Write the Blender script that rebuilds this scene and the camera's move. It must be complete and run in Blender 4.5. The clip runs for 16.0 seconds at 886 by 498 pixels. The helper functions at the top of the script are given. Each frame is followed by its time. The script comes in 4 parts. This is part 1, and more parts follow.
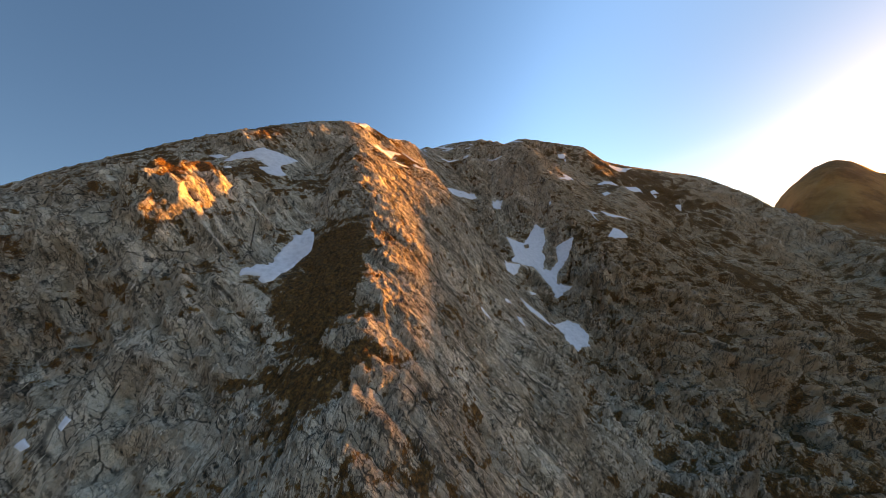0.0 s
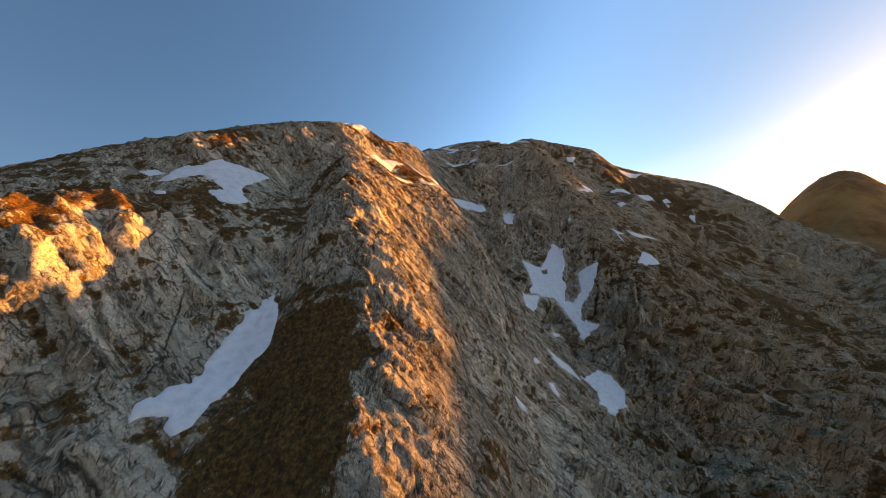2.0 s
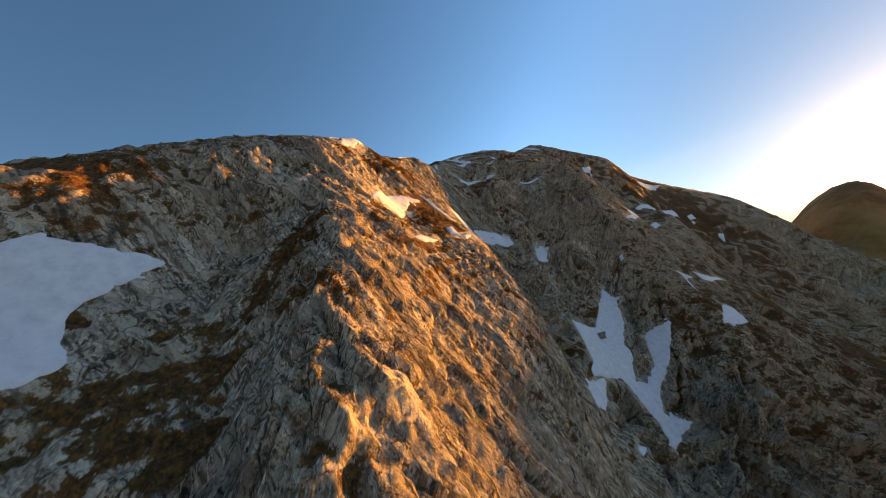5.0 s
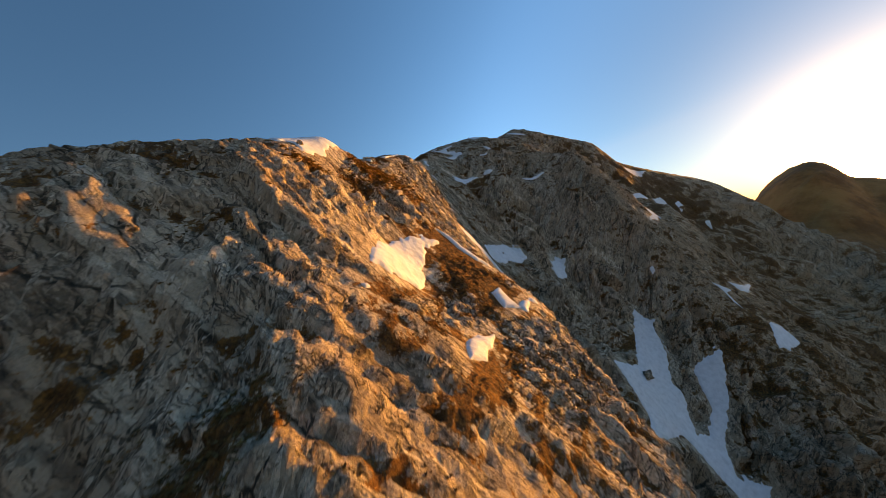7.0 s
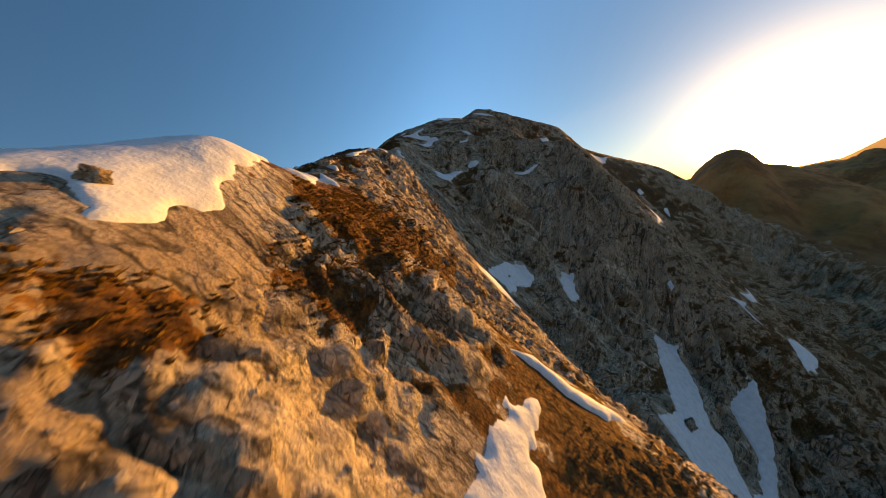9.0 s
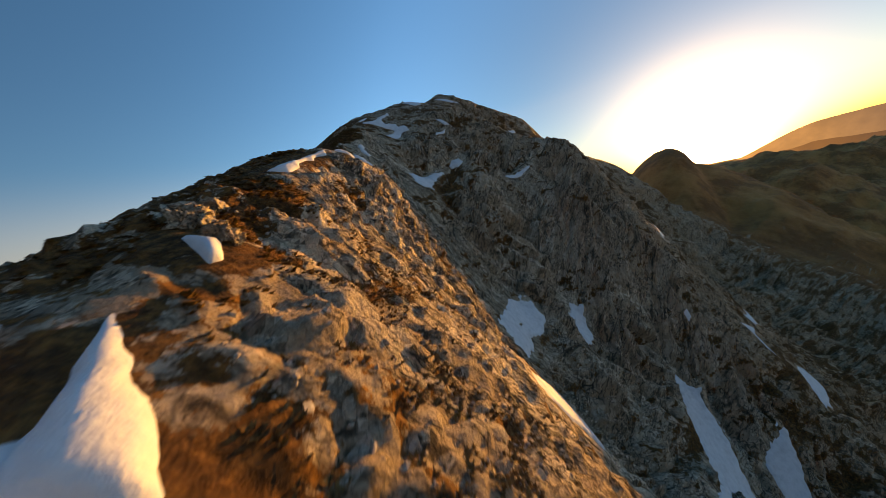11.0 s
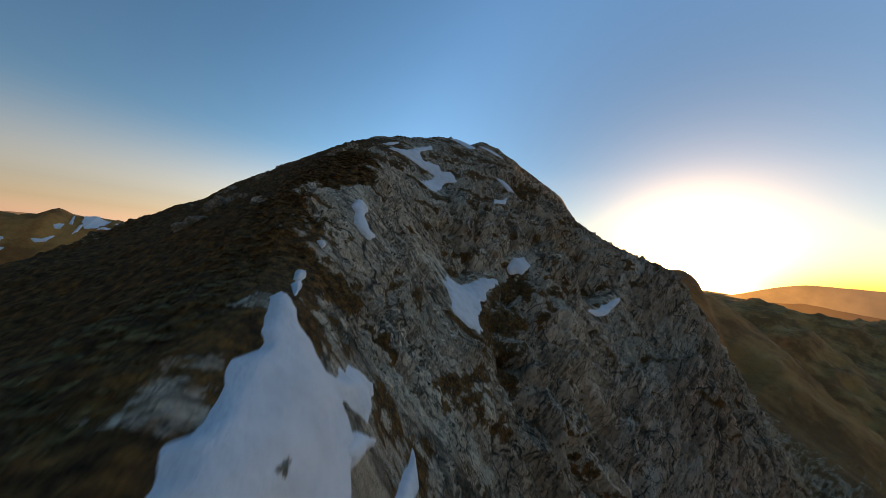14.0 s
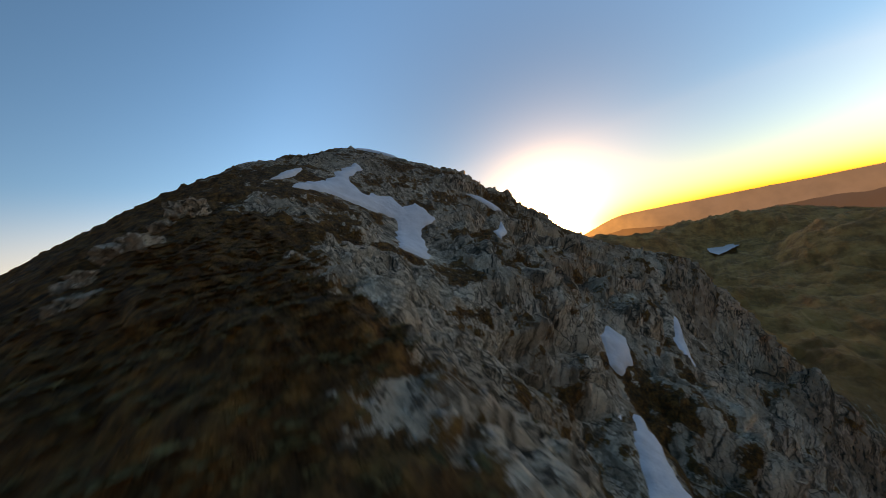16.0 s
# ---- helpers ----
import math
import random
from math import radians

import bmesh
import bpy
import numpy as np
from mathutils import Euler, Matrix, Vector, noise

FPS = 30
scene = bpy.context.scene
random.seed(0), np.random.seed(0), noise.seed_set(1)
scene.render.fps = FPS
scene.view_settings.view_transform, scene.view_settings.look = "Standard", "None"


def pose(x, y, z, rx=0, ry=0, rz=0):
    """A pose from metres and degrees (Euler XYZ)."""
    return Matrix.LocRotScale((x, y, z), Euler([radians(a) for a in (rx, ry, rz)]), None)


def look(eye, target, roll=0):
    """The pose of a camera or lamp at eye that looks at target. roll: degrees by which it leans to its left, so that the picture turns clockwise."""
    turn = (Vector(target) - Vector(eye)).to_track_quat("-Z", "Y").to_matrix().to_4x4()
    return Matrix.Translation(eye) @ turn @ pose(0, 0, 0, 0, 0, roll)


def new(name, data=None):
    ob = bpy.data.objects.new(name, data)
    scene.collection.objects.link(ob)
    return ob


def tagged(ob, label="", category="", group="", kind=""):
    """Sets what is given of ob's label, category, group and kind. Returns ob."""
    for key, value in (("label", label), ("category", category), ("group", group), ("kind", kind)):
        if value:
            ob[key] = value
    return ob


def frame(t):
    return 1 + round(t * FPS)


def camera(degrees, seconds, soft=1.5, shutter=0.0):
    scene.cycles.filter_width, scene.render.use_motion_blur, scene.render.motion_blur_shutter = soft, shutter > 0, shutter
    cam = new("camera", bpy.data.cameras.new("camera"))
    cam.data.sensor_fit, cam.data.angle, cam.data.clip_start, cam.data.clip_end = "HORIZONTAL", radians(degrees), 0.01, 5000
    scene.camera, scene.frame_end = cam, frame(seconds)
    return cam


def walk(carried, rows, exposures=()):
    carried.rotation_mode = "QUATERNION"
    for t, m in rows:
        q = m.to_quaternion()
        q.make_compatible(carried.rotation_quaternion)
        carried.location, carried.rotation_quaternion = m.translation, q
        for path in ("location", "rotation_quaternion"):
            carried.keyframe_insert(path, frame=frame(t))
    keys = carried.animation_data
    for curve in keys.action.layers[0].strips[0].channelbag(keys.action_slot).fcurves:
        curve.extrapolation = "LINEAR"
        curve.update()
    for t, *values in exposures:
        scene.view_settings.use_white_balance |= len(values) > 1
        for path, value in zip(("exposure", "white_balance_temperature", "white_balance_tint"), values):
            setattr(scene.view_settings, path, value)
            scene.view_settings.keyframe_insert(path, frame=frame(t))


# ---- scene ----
cam = camera(112.5, 16.0, soft=0.55, shutter=0.25)
METRES, EYE, TILT, LEAN, TURN = 300.0, 300.0, 10.4, 10.0, 0.0
ROWS = [
    (0.0, 0.0, 0.0, 0.0, -0.0, -0.0, -0.0),
    (0.5, -0.0059, 0.023, 0.0159, -0.32, -0.6, -0.24),
    (1.0, -0.0118, 0.0465, 0.0311, -0.57, -1.1, -0.51),
    (1.5, -0.0178, 0.0707, 0.0453, -0.88, -1.34, -0.93),
    (2.0, -0.0247, 0.0959, 0.0589, -1.26, -1.27, -1.48),
    (2.5, -0.032, 0.1218, 0.0723, -1.61, -1.09, -1.97),
    (3.0, -0.0394, 0.1483, 0.0859, -1.83, -0.96, -2.28),
    (3.5, -0.0466, 0.1746, 0.0987, -1.94, -0.86, -2.42),
    (4.0, -0.054, 0.2012, 0.1106, -2.03, -0.81, -2.37),
    (6.5, -0.0955, 0.3413, 0.1729, -6.58, -3.09, 0.39),
    (7.0, -0.1031, 0.3713, 0.1853, -8.5, -4.16, 0.47),
    (7.5, -0.11, 0.4018, 0.1971, -10.73, -5.17, 0.62),
    (8.0, -0.1157, 0.4326, 0.2083, -13.04, -6.18, 0.9),
    (8.5, -0.1199, 0.4631, 0.2184, -15.21, -7.21, 1.03),
    (9.0, -0.1227, 0.4933, 0.2272, -17.6, -8.13, 1.16),
    (11.5, -0.1095, 0.6305, 0.2623, -28.25, -10.32, -1.41),
    (12.0, -0.1016, 0.6567, 0.2686, -27.18, -9.43, -5.72),
    (12.5, -0.0933, 0.6848, 0.2762, -25.27, -8.44, -10.49),
    (13.0, -0.0857, 0.7145, 0.2841, -23.63, -7.41, -14.97),
    (13.5, -0.0794, 0.7458, 0.2926, -23.61, -5.81, -17.79),
    (14.0, -0.0757, 0.7796, 0.3015, -26.08, -3.82, -18.97),
    (14.5, -0.0731, 0.8141, 0.3091, -30.18, -1.99, -17.66),
    (15.0, -0.0707, 0.8485, 0.3154, -35.05, -0.58, -13.9),
    (15.5, -0.0675, 0.8831, 0.3213, -40.61, 0.35, -8.72),
    (16.0, -0.062, 0.9163, 0.3285, -46.8, 0.84, -3.06),
]
walk(cam, [(t, pose(0, 0, EYE, TILT, LEAN, TURN) @ pose(METRES * x, METRES * y, METRES * z, 90 + pitch, roll, yaw)) for t, x, y, z, yaw, pitch, roll in ROWS], [(0, 0.75, 11800, 38), (4, 0.45, 10300, 33), (6.5, 0.2, 9700, 30), (9, -0.1, 9300, 26), (12.5, -0.17, 9100, 25), (16, 0.0, 11200, 33)])

# ---- sky and sun ----
SUN_AZ, SUN_EL = 68.4, 0.65          # degrees clockwise from +y, and above the horizon
SKY_STRENGTH = 1.45
SKY_RICH = (0.0, 0.3, 0.4, 1.1)         # height, and how full the blue is there
SKY_WARM = (0.3, 0.9, 0.4, 1.05)       # nearness to the sun, and how full the colour of the low air is there
SKY_DEEP = (-0.7, 0.9, 0.36, 0.98)    # nearness to the sun, and how bright the air is there
SKY_CORE = (0.6, 1.0, 1.0, 0.4)       # close to the sun its own glow takes over
SKY_GLOW = ((5, 0.06, (1.0, 0.82, 0.5)), (32, 0.6, (1.0, 0.78, 0.46)), (120, 4.5, (1.0, 0.7, 0.35)), (700, 16.0, (1.0, 0.62, 0.25)))
world = bpy.data.worlds.new("evening_sky")
scene.world = world
world.use_nodes = True
wn = world.node_tree.nodes
sky = wn.new("ShaderNodeTexSky")
sky.sky_type, sky.sun_disc = "NISHITA", False
sky.sun_elevation, sky.sun_rotation = radians(SUN_EL), radians(SUN_AZ)
sky.altitude, sky.air_density, sky.dust_density, sky.ozone_density = 1500, 1.0, 0.12, 2.9
to_sun = Vector((math.sin(radians(SUN_AZ)) * math.cos(radians(SUN_EL)), math.cos(radians(SUN_AZ)) * math.cos(radians(SUN_EL)), math.sin(radians(SUN_EL))))


def wire(a, b):
    world.node_tree.links.new(a, b)


def spread_range(value, low, high, to_low, to_high):
    n = wn.new("ShaderNodeMapRange")
    n.interpolation_type = "SMOOTHSTEP"
    for k, v in zip(("From Min", "From Max", "To Min", "To Max"), (low, high, to_low, to_high)):
        n.inputs[k].default_value = v
    wire(value, n.inputs["Value"])
    return n.outputs[0]


where, apart, near_sun = wn.new("ShaderNodeTexCoord"), wn.new("ShaderNodeSeparateXYZ"), wn.new("ShaderNodeVectorMath")
near_sun.operation = "DOT_PRODUCT"
near_sun.inputs[1].default_value = to_sun
wire(where.outputs["Generated"], apart.inputs[0])
wire(where.outputs["Generated"], near_sun.inputs[0])
# the air is a deeper and darker blue overhead and away from the sun
rich = wn.new("ShaderNodeHueSaturation")
wire(sky.outputs[0], rich.inputs["Color"])
rich.inputs["Hue"].default_value = 0.493
full, deep = wn.new("ShaderNodeMath"), wn.new("ShaderNodeMath")
full.operation, deep.operation = "MAXIMUM", "MULTIPLY"
for node, a, b, socket in ((full, spread_range(apart.outputs["Z"], *SKY_RICH), spread_range(near_sun.outputs["Value"], *SKY_WARM), "Saturation"),
                           (deep, spread_range(near_sun.outputs["Value"], *SKY_DEEP), spread_range(near_sun.outputs["Value"], *SKY_CORE), "Value")):
    wire(a, node.inputs[0])
    wire(b, node.inputs[1])
    wire(node.outputs[0], rich.inputs[socket])
# the bright dusty air round the setting sun, in rings
glow = rich.outputs[0]
for tight, strong, tint in SKY_GLOW:
    up, fall, add = wn.new("ShaderNodeMath"), wn.new("ShaderNodeMath"), wn.new("ShaderNodeMix")
    up.operation, up.inputs[1].default_value = "MAXIMUM", 0.0
    fall.operation, fall.inputs[1].default_value = "POWER", tight
    add.data_type, add.blend_type, add.clamp_factor = "RGBA", "ADD", False
    add.inputs[7].default_value = (*(strong * c for c in tint), 1)
    for a, b in ((near_sun.outputs["Value"], up.inputs[0]), (up.outputs[0], fall.inputs[0]), (fall.outputs[0], add.inputs[0]), (glow, add.inputs[6])):
        wire(a, b)
    glow = add.outputs[2]
wire(glow, wn["Background"].inputs[0])
wn["Background"].inputs[1].default_value = SKY_STRENGTH
sun = new("sun", bpy.data.lights.new("sun", "SUN"))
sun.data.energy, sun.data.angle, sun.data.color = 8.5, radians(0.5), (1.0, 0.56, 0.105)
sun.matrix_world = look((300, 300, 700), Vector((300, 300, 700)) - to_sun)


# ---- materials ----
class Mat:
    """A node material with short calls for its nodes."""

    def __init__(self, name, rough=0.9):
        self.m = bpy.data.materials.new(name)
        self.m.use_nodes = True
        self.t = self.m.node_tree
        self.bsdf = self.t.nodes["Principled BSDF"]
        self.bsdf.inputs["Roughness"].default_value = rough
        self.bsdf.inputs["Specular IOR Level"].default_value = 0.25

    def node(self, kind, **sets):
        n = self.t.nodes.new(kind)
        for k, v in sets.items():
            n.inputs[k.replace("_", " ")].default_value = v
        return n

    def link(self, a, b):
        self.t.links.new(a, b)

    def noise(self, coord, scale, detail=6.0, rough=0.6, lac=2.0):
        n = self.node("ShaderNodeTexNoise", Scale=scale, Detail=detail, Roughness=rough, Lacunarity=lac)
        self.link(coord, n.inputs["Vector"])
        return n.outputs["Fac"]

    def ramp(self, fac, *stops):
        n = self.t.nodes.new("ShaderNodeValToRGB")
        e = n.color_ramp.elements
        while len(e) < len(stops):
            e.new(0.5)
        for el, (pos, c) in zip(e, stops):
            el.position, el.color = pos, (*c, 1) if len(c) == 3 else (c[0], c[0], c[0], 1)
        self.link(fac, n.inputs[0])
        return n.outputs[0]

    def mix(self, fac, a, b, blend="MIX"):
        n = self.t.nodes.new("ShaderNodeMix")
        n.data_type, n.blend_type = "RGBA", blend
        for s, v in ((n.inputs[0], fac), (n.inputs[6], a), (n.inputs[7], b)):
            if isinstance(v, bpy.types.NodeSocket):
                self.link(v, s)
            else:
                s.default_value = v if isinstance(v, float) else (*v, 1)
        return n.outputs[2]

    def math(self, op, a, b=0.0, clamp=False):
        n = self.t.nodes.new("ShaderNodeMath")
        n.operation, n.use_clamp = op, clamp
        for s, v in ((n.inputs[0], a), (n.inputs[1], b)):
            if isinstance(v, bpy.types.NodeSocket):
                self.link(v, s)
            else:
                s.default_value = v
        return n.outputs[0]

    def mapped(self, coord, rot=(0, 0, 0), scale=(1, 1, 1)):
        n = self.t.nodes.new("ShaderNodeMapping")
        n.vector_type = "TEXTURE"
        n.inputs["Rotation"].default_value = [radians(a) for a in rot]
        n.inputs["Scale"].default_value = scale
        self.link(coord, n.inputs["Vector"])
        return n.outputs[0]

    def joints(self, coord, scale):
        n = self.node("ShaderNodeTexVoronoi", Scale=scale, Randomness=1.0)
        n.feature = "DISTANCE_TO_EDGE"
        self.link(coord, n.inputs["Vector"])
        return n.outputs["Distance"]

    def place(self):
        return self.t.nodes.new("ShaderNodeNewGeometry").outputs["Position"]

    def attribute(self, name):
        n = self.t.nodes.new("ShaderNodeAttribute")
        n.attribute_name = name
        return n.outputs["Fac"]

    def bump(self, height, strength, distance, normal=None):
        n = self.node("ShaderNodeBump", Strength=strength, Distance=distance)
        self.link(height, n.inputs["Height"])
        if normal is not None:
            self.link(normal, n.inputs["Normal"])
        return n.outputs[0]


def mountain_material():
    """Pale limestone, broken into blocks and chips along steep beds; brown dry turf where the turf attribute says so."""
    m = Mat("limestone_and_turf", 0.92)
    p = m.place()
    wob = m.node("ShaderNodeTexNoise", Scale=0.9, Detail=6.0)
    m.link(p, wob.inputs["Vector"])

    def shifted(far):
        add = m.t.nodes.new("ShaderNodeVectorMath")
        add.operation = "MULTIPLY_ADD"
        m.link(wob.outputs["Color"], add.inputs[0])
        add.inputs[1].default_value = (far, far, far)
        m.link(p, add.inputs[2])
        return add.outputs[0]

    bent, true = shifted(1.3), shifted(0.85)
    face = m.t.nodes.new("ShaderNodeSeparateXYZ")
    m.link(m.t.nodes.new("ShaderNodeNewGeometry").outputs["True Normal"], face.inputs[0])
    east = m.ramp(m.math("ADD", face.outputs["X"], 0.5), (0.42, (0.0,)), (0.58, (1.0,)))

    def along_beds(coord, west_long, east_long):
        return m.mix(east, m.mapped(coord, rot=(12, 24, 0), scale=(1.0, 1.3, west_long)), m.mapped(coord, rot=(0, -33.5, -8), scale=(1.0, 1.3, east_long)))

    def cells(coord, scale):
        n = m.node("ShaderNodeTexVoronoi", Scale=scale, Randomness=1.0)
        m.link(coord, n.inputs["Vector"])
        return n.outputs["Color"], n.outputs["Distance"]

    bed, tall, run = along_beds(bent, 8.0, 10.0), along_beds(true, 2.8, 3.6), along_beds(true, 20.0, 24.0)
    zone, zone2 = m.noise(p, 0.16, 4.0), m.noise(bent, 0.13, 4.0)
    big, patch = m.noise(p, 0.045, 4.0), m.noise(p, 0.25, 6.0, 0.6)
    mid, grain = m.noise(bent, 0.8, 8.0, 0.68), m.noise(p, 5.0, 6.0, 0.7)
    seams, lines = m.noise(bed, 0.8, 7.0, 0.6), m.noise(bed, 2.4, 6.0, 0.66)
    slit, cleft = m.noise(run, 0.9, 5.0, 0.55), m.noise(run, 0.14, 6.0, 0.6)
    (tone1, dome1), (tone2, dome2), (tone3, dome3) = cells(tall, 0.22), cells(tall, 0.75), cells(true, 2.6)
    (tone0, dome0), edge0 = cells(tall, 0.085), m.joints(tall, 0.085)
    edge1, edge2, edge3 = m.joints(tall, 0.22), m.joints(tall, 0.75), m.joints(true, 2.6)
    rock = m.ramp(mid, (0.3, (0.58, 0.45, 0.33)), (0.42, (0.72, 0.585, 0.45)), (0.54, (0.82, 0.68, 0.535)), (0.66, (0.88, 0.76, 0.61)))
    # each block and chip has a tone of its own
    rock = m.mix(m.ramp(tone0, (0.28, (0.7,)), (0.5, (0.0,))), rock, (0.4, 0.3, 0.22))
    rock = m.mix(m.ramp(tone0, (0.55, (0.0,)), (0.7, (0.4,))), rock, (0.92, 0.83, 0.7))
    rock = m.mix(m.ramp(tone1, (0.25, (0.55,)), (0.5, (0.0,))), rock, (0.38, 0.29, 0.21))
    rock = m.mix(m.ramp(tone2, (0.25, (0.5,)), (0.48, (0.0,))), rock, (0.4, 0.32, 0.25))
    rock = m.mix(m.ramp(tone2, (0.58, (0.0,)), (0.72, (0.4,))), rock, (0.92, 0.83, 0.71))
    rock = m.mix(m.ramp(tone3, (0.25, (0.22,)), (0.45, (0.0,))), rock, (0.36, 0.29, 0.23))
    rock = m.mix(m.ramp(patch, (0.36, (0.4,)), (0.47, (0.0,))), rock, (0.4, 0.3, 0.22))
    rock = m.mix(m.ramp(big, (0.52, (0.0,)), (0.64, (0.4,))), rock, (0.47, 0.335, 0.24))
    # browner rock on the eastern side, with the sun's warm glare painted into it
    rock = m.mix(m.math("MULTIPLY", m.attribute("glare_brown"), m.ramp(m.noise(p, 0.09, 6.0, 0.65), (0.3, (0.5,)), (0.6, (0.85,)))), rock, (0.56, 0.35, 0.21))
    rock = m.mix(m.ramp(cleft, (0.478, (0.0,)), (0.493, (0.75,)), (0.502, (0.75,)), (0.517, (0.0,))), rock, (0.13, 0.09, 0.06))
    rock = m.mix(m.ramp(cleft, (0.58, (0.0,)), (0.66, (0.5,))), rock, (0.88, 0.79, 0.67))
    rock = m.mix(m.ramp(seams, (0.32, (0.8,)), (0.35, (0.0,))), rock, (0.05, 0.037, 0.026))
    rock = m.mix(m.ramp(lines, (0.34, (0.45,)), (0.39, (0.0,))), rock, (0.09, 0.068, 0.05))
    rock = m.mix(m.math("MULTIPLY", m.ramp(slit, (0.478, (0.0,)), (0.492, (0.88,)), (0.506, (0.88,)), (0.52, (0.0,))), m.ramp(zone, (0.38, (0.1,)), (0.52, (0.9,)))), rock, (0.06, 0.042, 0.03))
    rock = m.mix(m.ramp(grain, (0.36, (0.3,)), (0.46, (0.0,))), rock, (0.25, 0.2, 0.155))
    for c, w, z, most in ((edge0, 0.03, zone, 0.8), (edge1, 0.022, zone2, 0.95), (edge2, 0.032, zone, 0.8), (edge3, 0.04, zone2, 0.45)):
        show = m.math("MULTIPLY", m.ramp(c, (0.0, (most,)), (w * 0.4, (most * 0.9,)), (w, (0.0,))), m.ramp(z, (0.44, (0.05,)), (0.58, (1.0,))))
        rock = m.mix(show, rock, (0.05, 0.038, 0.028))
    rock = m.mix(1.0, rock, (1.0, 0.945, 0.87), "MULTIPLY")
    tuft = m.noise(p, 1.6, 8.0, 0.75)
    turf = m.ramp(tuft, (0.34, (0.035, 0.016, 0.007)), (0.48, (0.13, 0.056, 0.018)), (0.66, (0.37, 0.165, 0.045)))
    # dry grass of the far slopes, paler and redder to paint in the hazy glare
    hazed_meadow = m.ramp(m.noise(p, 0.012, 8.0, 0.7), (0.42, (0.36, 0.125, 0.035)), (0.5, (0.56, 0.2, 0.055)), (0.62, (0.7, 0.28, 0.08)))
    turf = m.mix(m.attribute("hazed_meadow"), turf, hazed_meadow)
    fac = m.math("ADD", m.attribute("turf"), m.math("MULTIPLY", m.math("SUBTRACT", m.noise(p, 0.8, 9.0, 0.75), 0.5), 2.4))
    fac = m.ramp(fac, (0.5, (0.0,)), (0.6, (1.0,)))
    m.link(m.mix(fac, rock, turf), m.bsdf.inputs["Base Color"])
    # relief: blocks stand proud by different heights, with open joints between
    n = m.bump(dome0, 0.7, 4.0)
    n = m.bump(tone1, 0.8, 0.8, n)
    n = m.bump(tone2, 0.7, 0.35, n)
    n = m.bump(m.ramp(edge1, (0.0, (0.0,)), (0.08, (1.0,))), 0.8, 0.35, n)
    n = m.bump(m.ramp(edge2, (0.0, (0.0,)), (0.1, (1.0,))), 0.8, 0.16, n)
    n = m.bump(m.ramp(slit, (0.475, (1.0,)), (0.5, (0.0,)), (0.525, (1.0,))), 0.8, 0.3, n)
    n = m.bump(dome1, 0.6, 1.2, n)
    n = m.bump(dome2, 0.6, 0.5, n)
    n = m.bump(seams, 0.9, 0.8, n)
    n = m.bump(mid, 0.9, 0.8, n)
    n = m.bump(dome3, 0.6, 0.2, n)
    n = m.bump(lines, 0.8, 0.2, n)
    n = m.bump(grain, 0.8, 0.1, n)
    m.link(n, m.bsdf.inputs["Normal"])
    return m.m


def snow_material():
    m = Mat("old_snow", 0.7)
    p = m.place()
    n1, n2 = m.noise(p, 0.7, 5.0, 0.55), m.noise(p, 6.0, 6.0, 0.6)
    c = m.ramp(n1, (0.25, (0.57, 0.575, 0.585)), (0.5, (0.68, 0.685, 0.7)), (0.8, (0.76, 0.765, 0.78)))
    c = m.mix(m.ramp(m.noise(p, 1.7, 8.0, 0.7), (0.66, (0.0,)), (0.78, (0.35,))), c, (0.4, 0.36, 0.3))
    m.link(c, m.bsdf.inputs["Base Color"])
    n = m.bump(n1, 0.4, 0.5)
    m.link(m.bump(n2, 0.35, 0.08, n), m.bsdf.inputs["Normal"])
    return m.m


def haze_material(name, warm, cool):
    """Far ranges whose evening haze is put into a glow of their own, warmer towards the sun."""
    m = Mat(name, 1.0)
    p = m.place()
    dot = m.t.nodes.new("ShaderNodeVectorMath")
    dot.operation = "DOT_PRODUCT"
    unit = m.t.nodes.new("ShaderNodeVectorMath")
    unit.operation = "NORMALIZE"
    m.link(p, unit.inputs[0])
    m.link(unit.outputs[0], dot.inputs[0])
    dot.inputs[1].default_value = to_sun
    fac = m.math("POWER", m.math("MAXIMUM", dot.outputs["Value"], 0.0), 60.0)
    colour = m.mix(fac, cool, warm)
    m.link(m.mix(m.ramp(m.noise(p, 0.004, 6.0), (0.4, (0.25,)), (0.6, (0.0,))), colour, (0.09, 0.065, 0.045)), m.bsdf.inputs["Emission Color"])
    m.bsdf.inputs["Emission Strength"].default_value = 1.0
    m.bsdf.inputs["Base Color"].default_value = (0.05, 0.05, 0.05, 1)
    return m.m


ROCK, SNOW = mountain_material(), snow_material()


# ---- noise ----
def lattice(ix, iy, iz, seed):
    h = (ix * 374761393 + iy * 668265263 + iz * 2147483647 + seed * 1274126177) & 0xFFFFFFFF
    h = ((h ^ (h >> 13)) * 1274126177) & 0xFFFFFFFF
    h = ((h ^ (h >> 16)) * 2246822519) & 0xFFFFFFFF
    return ((h >> 8) & 0xFFFF) / 32767.5 - 1.0


def soft_noise(x, y, z, seed=0):
    """Smooth value noise, about -1 to 1, for arrays."""
    fx, fy, fz = np.floor(x), np.floor(y), np.floor(z)
    ix, iy, iz = fx.astype(np.int64), fy.astype(np.int64), fz.astype(np.int64)
    u, v, w = x - fx, y - fy, z - fz
    u, v, w = u * u * u * (u * (u * 6 - 15) + 10), v * v * v * (v * (v * 6 - 15) + 10), w * w * w * (w * (w * 6 - 15) + 10)
    out = 0
    for a in (0, 1):
        for b in (0, 1):
            for c in (0, 1):
                out = out + lattice(ix + a, iy + b, iz + c, seed) * (u if a else 1 - u) * (v if b else 1 - v) * (w if c else 1 - w)
    return out


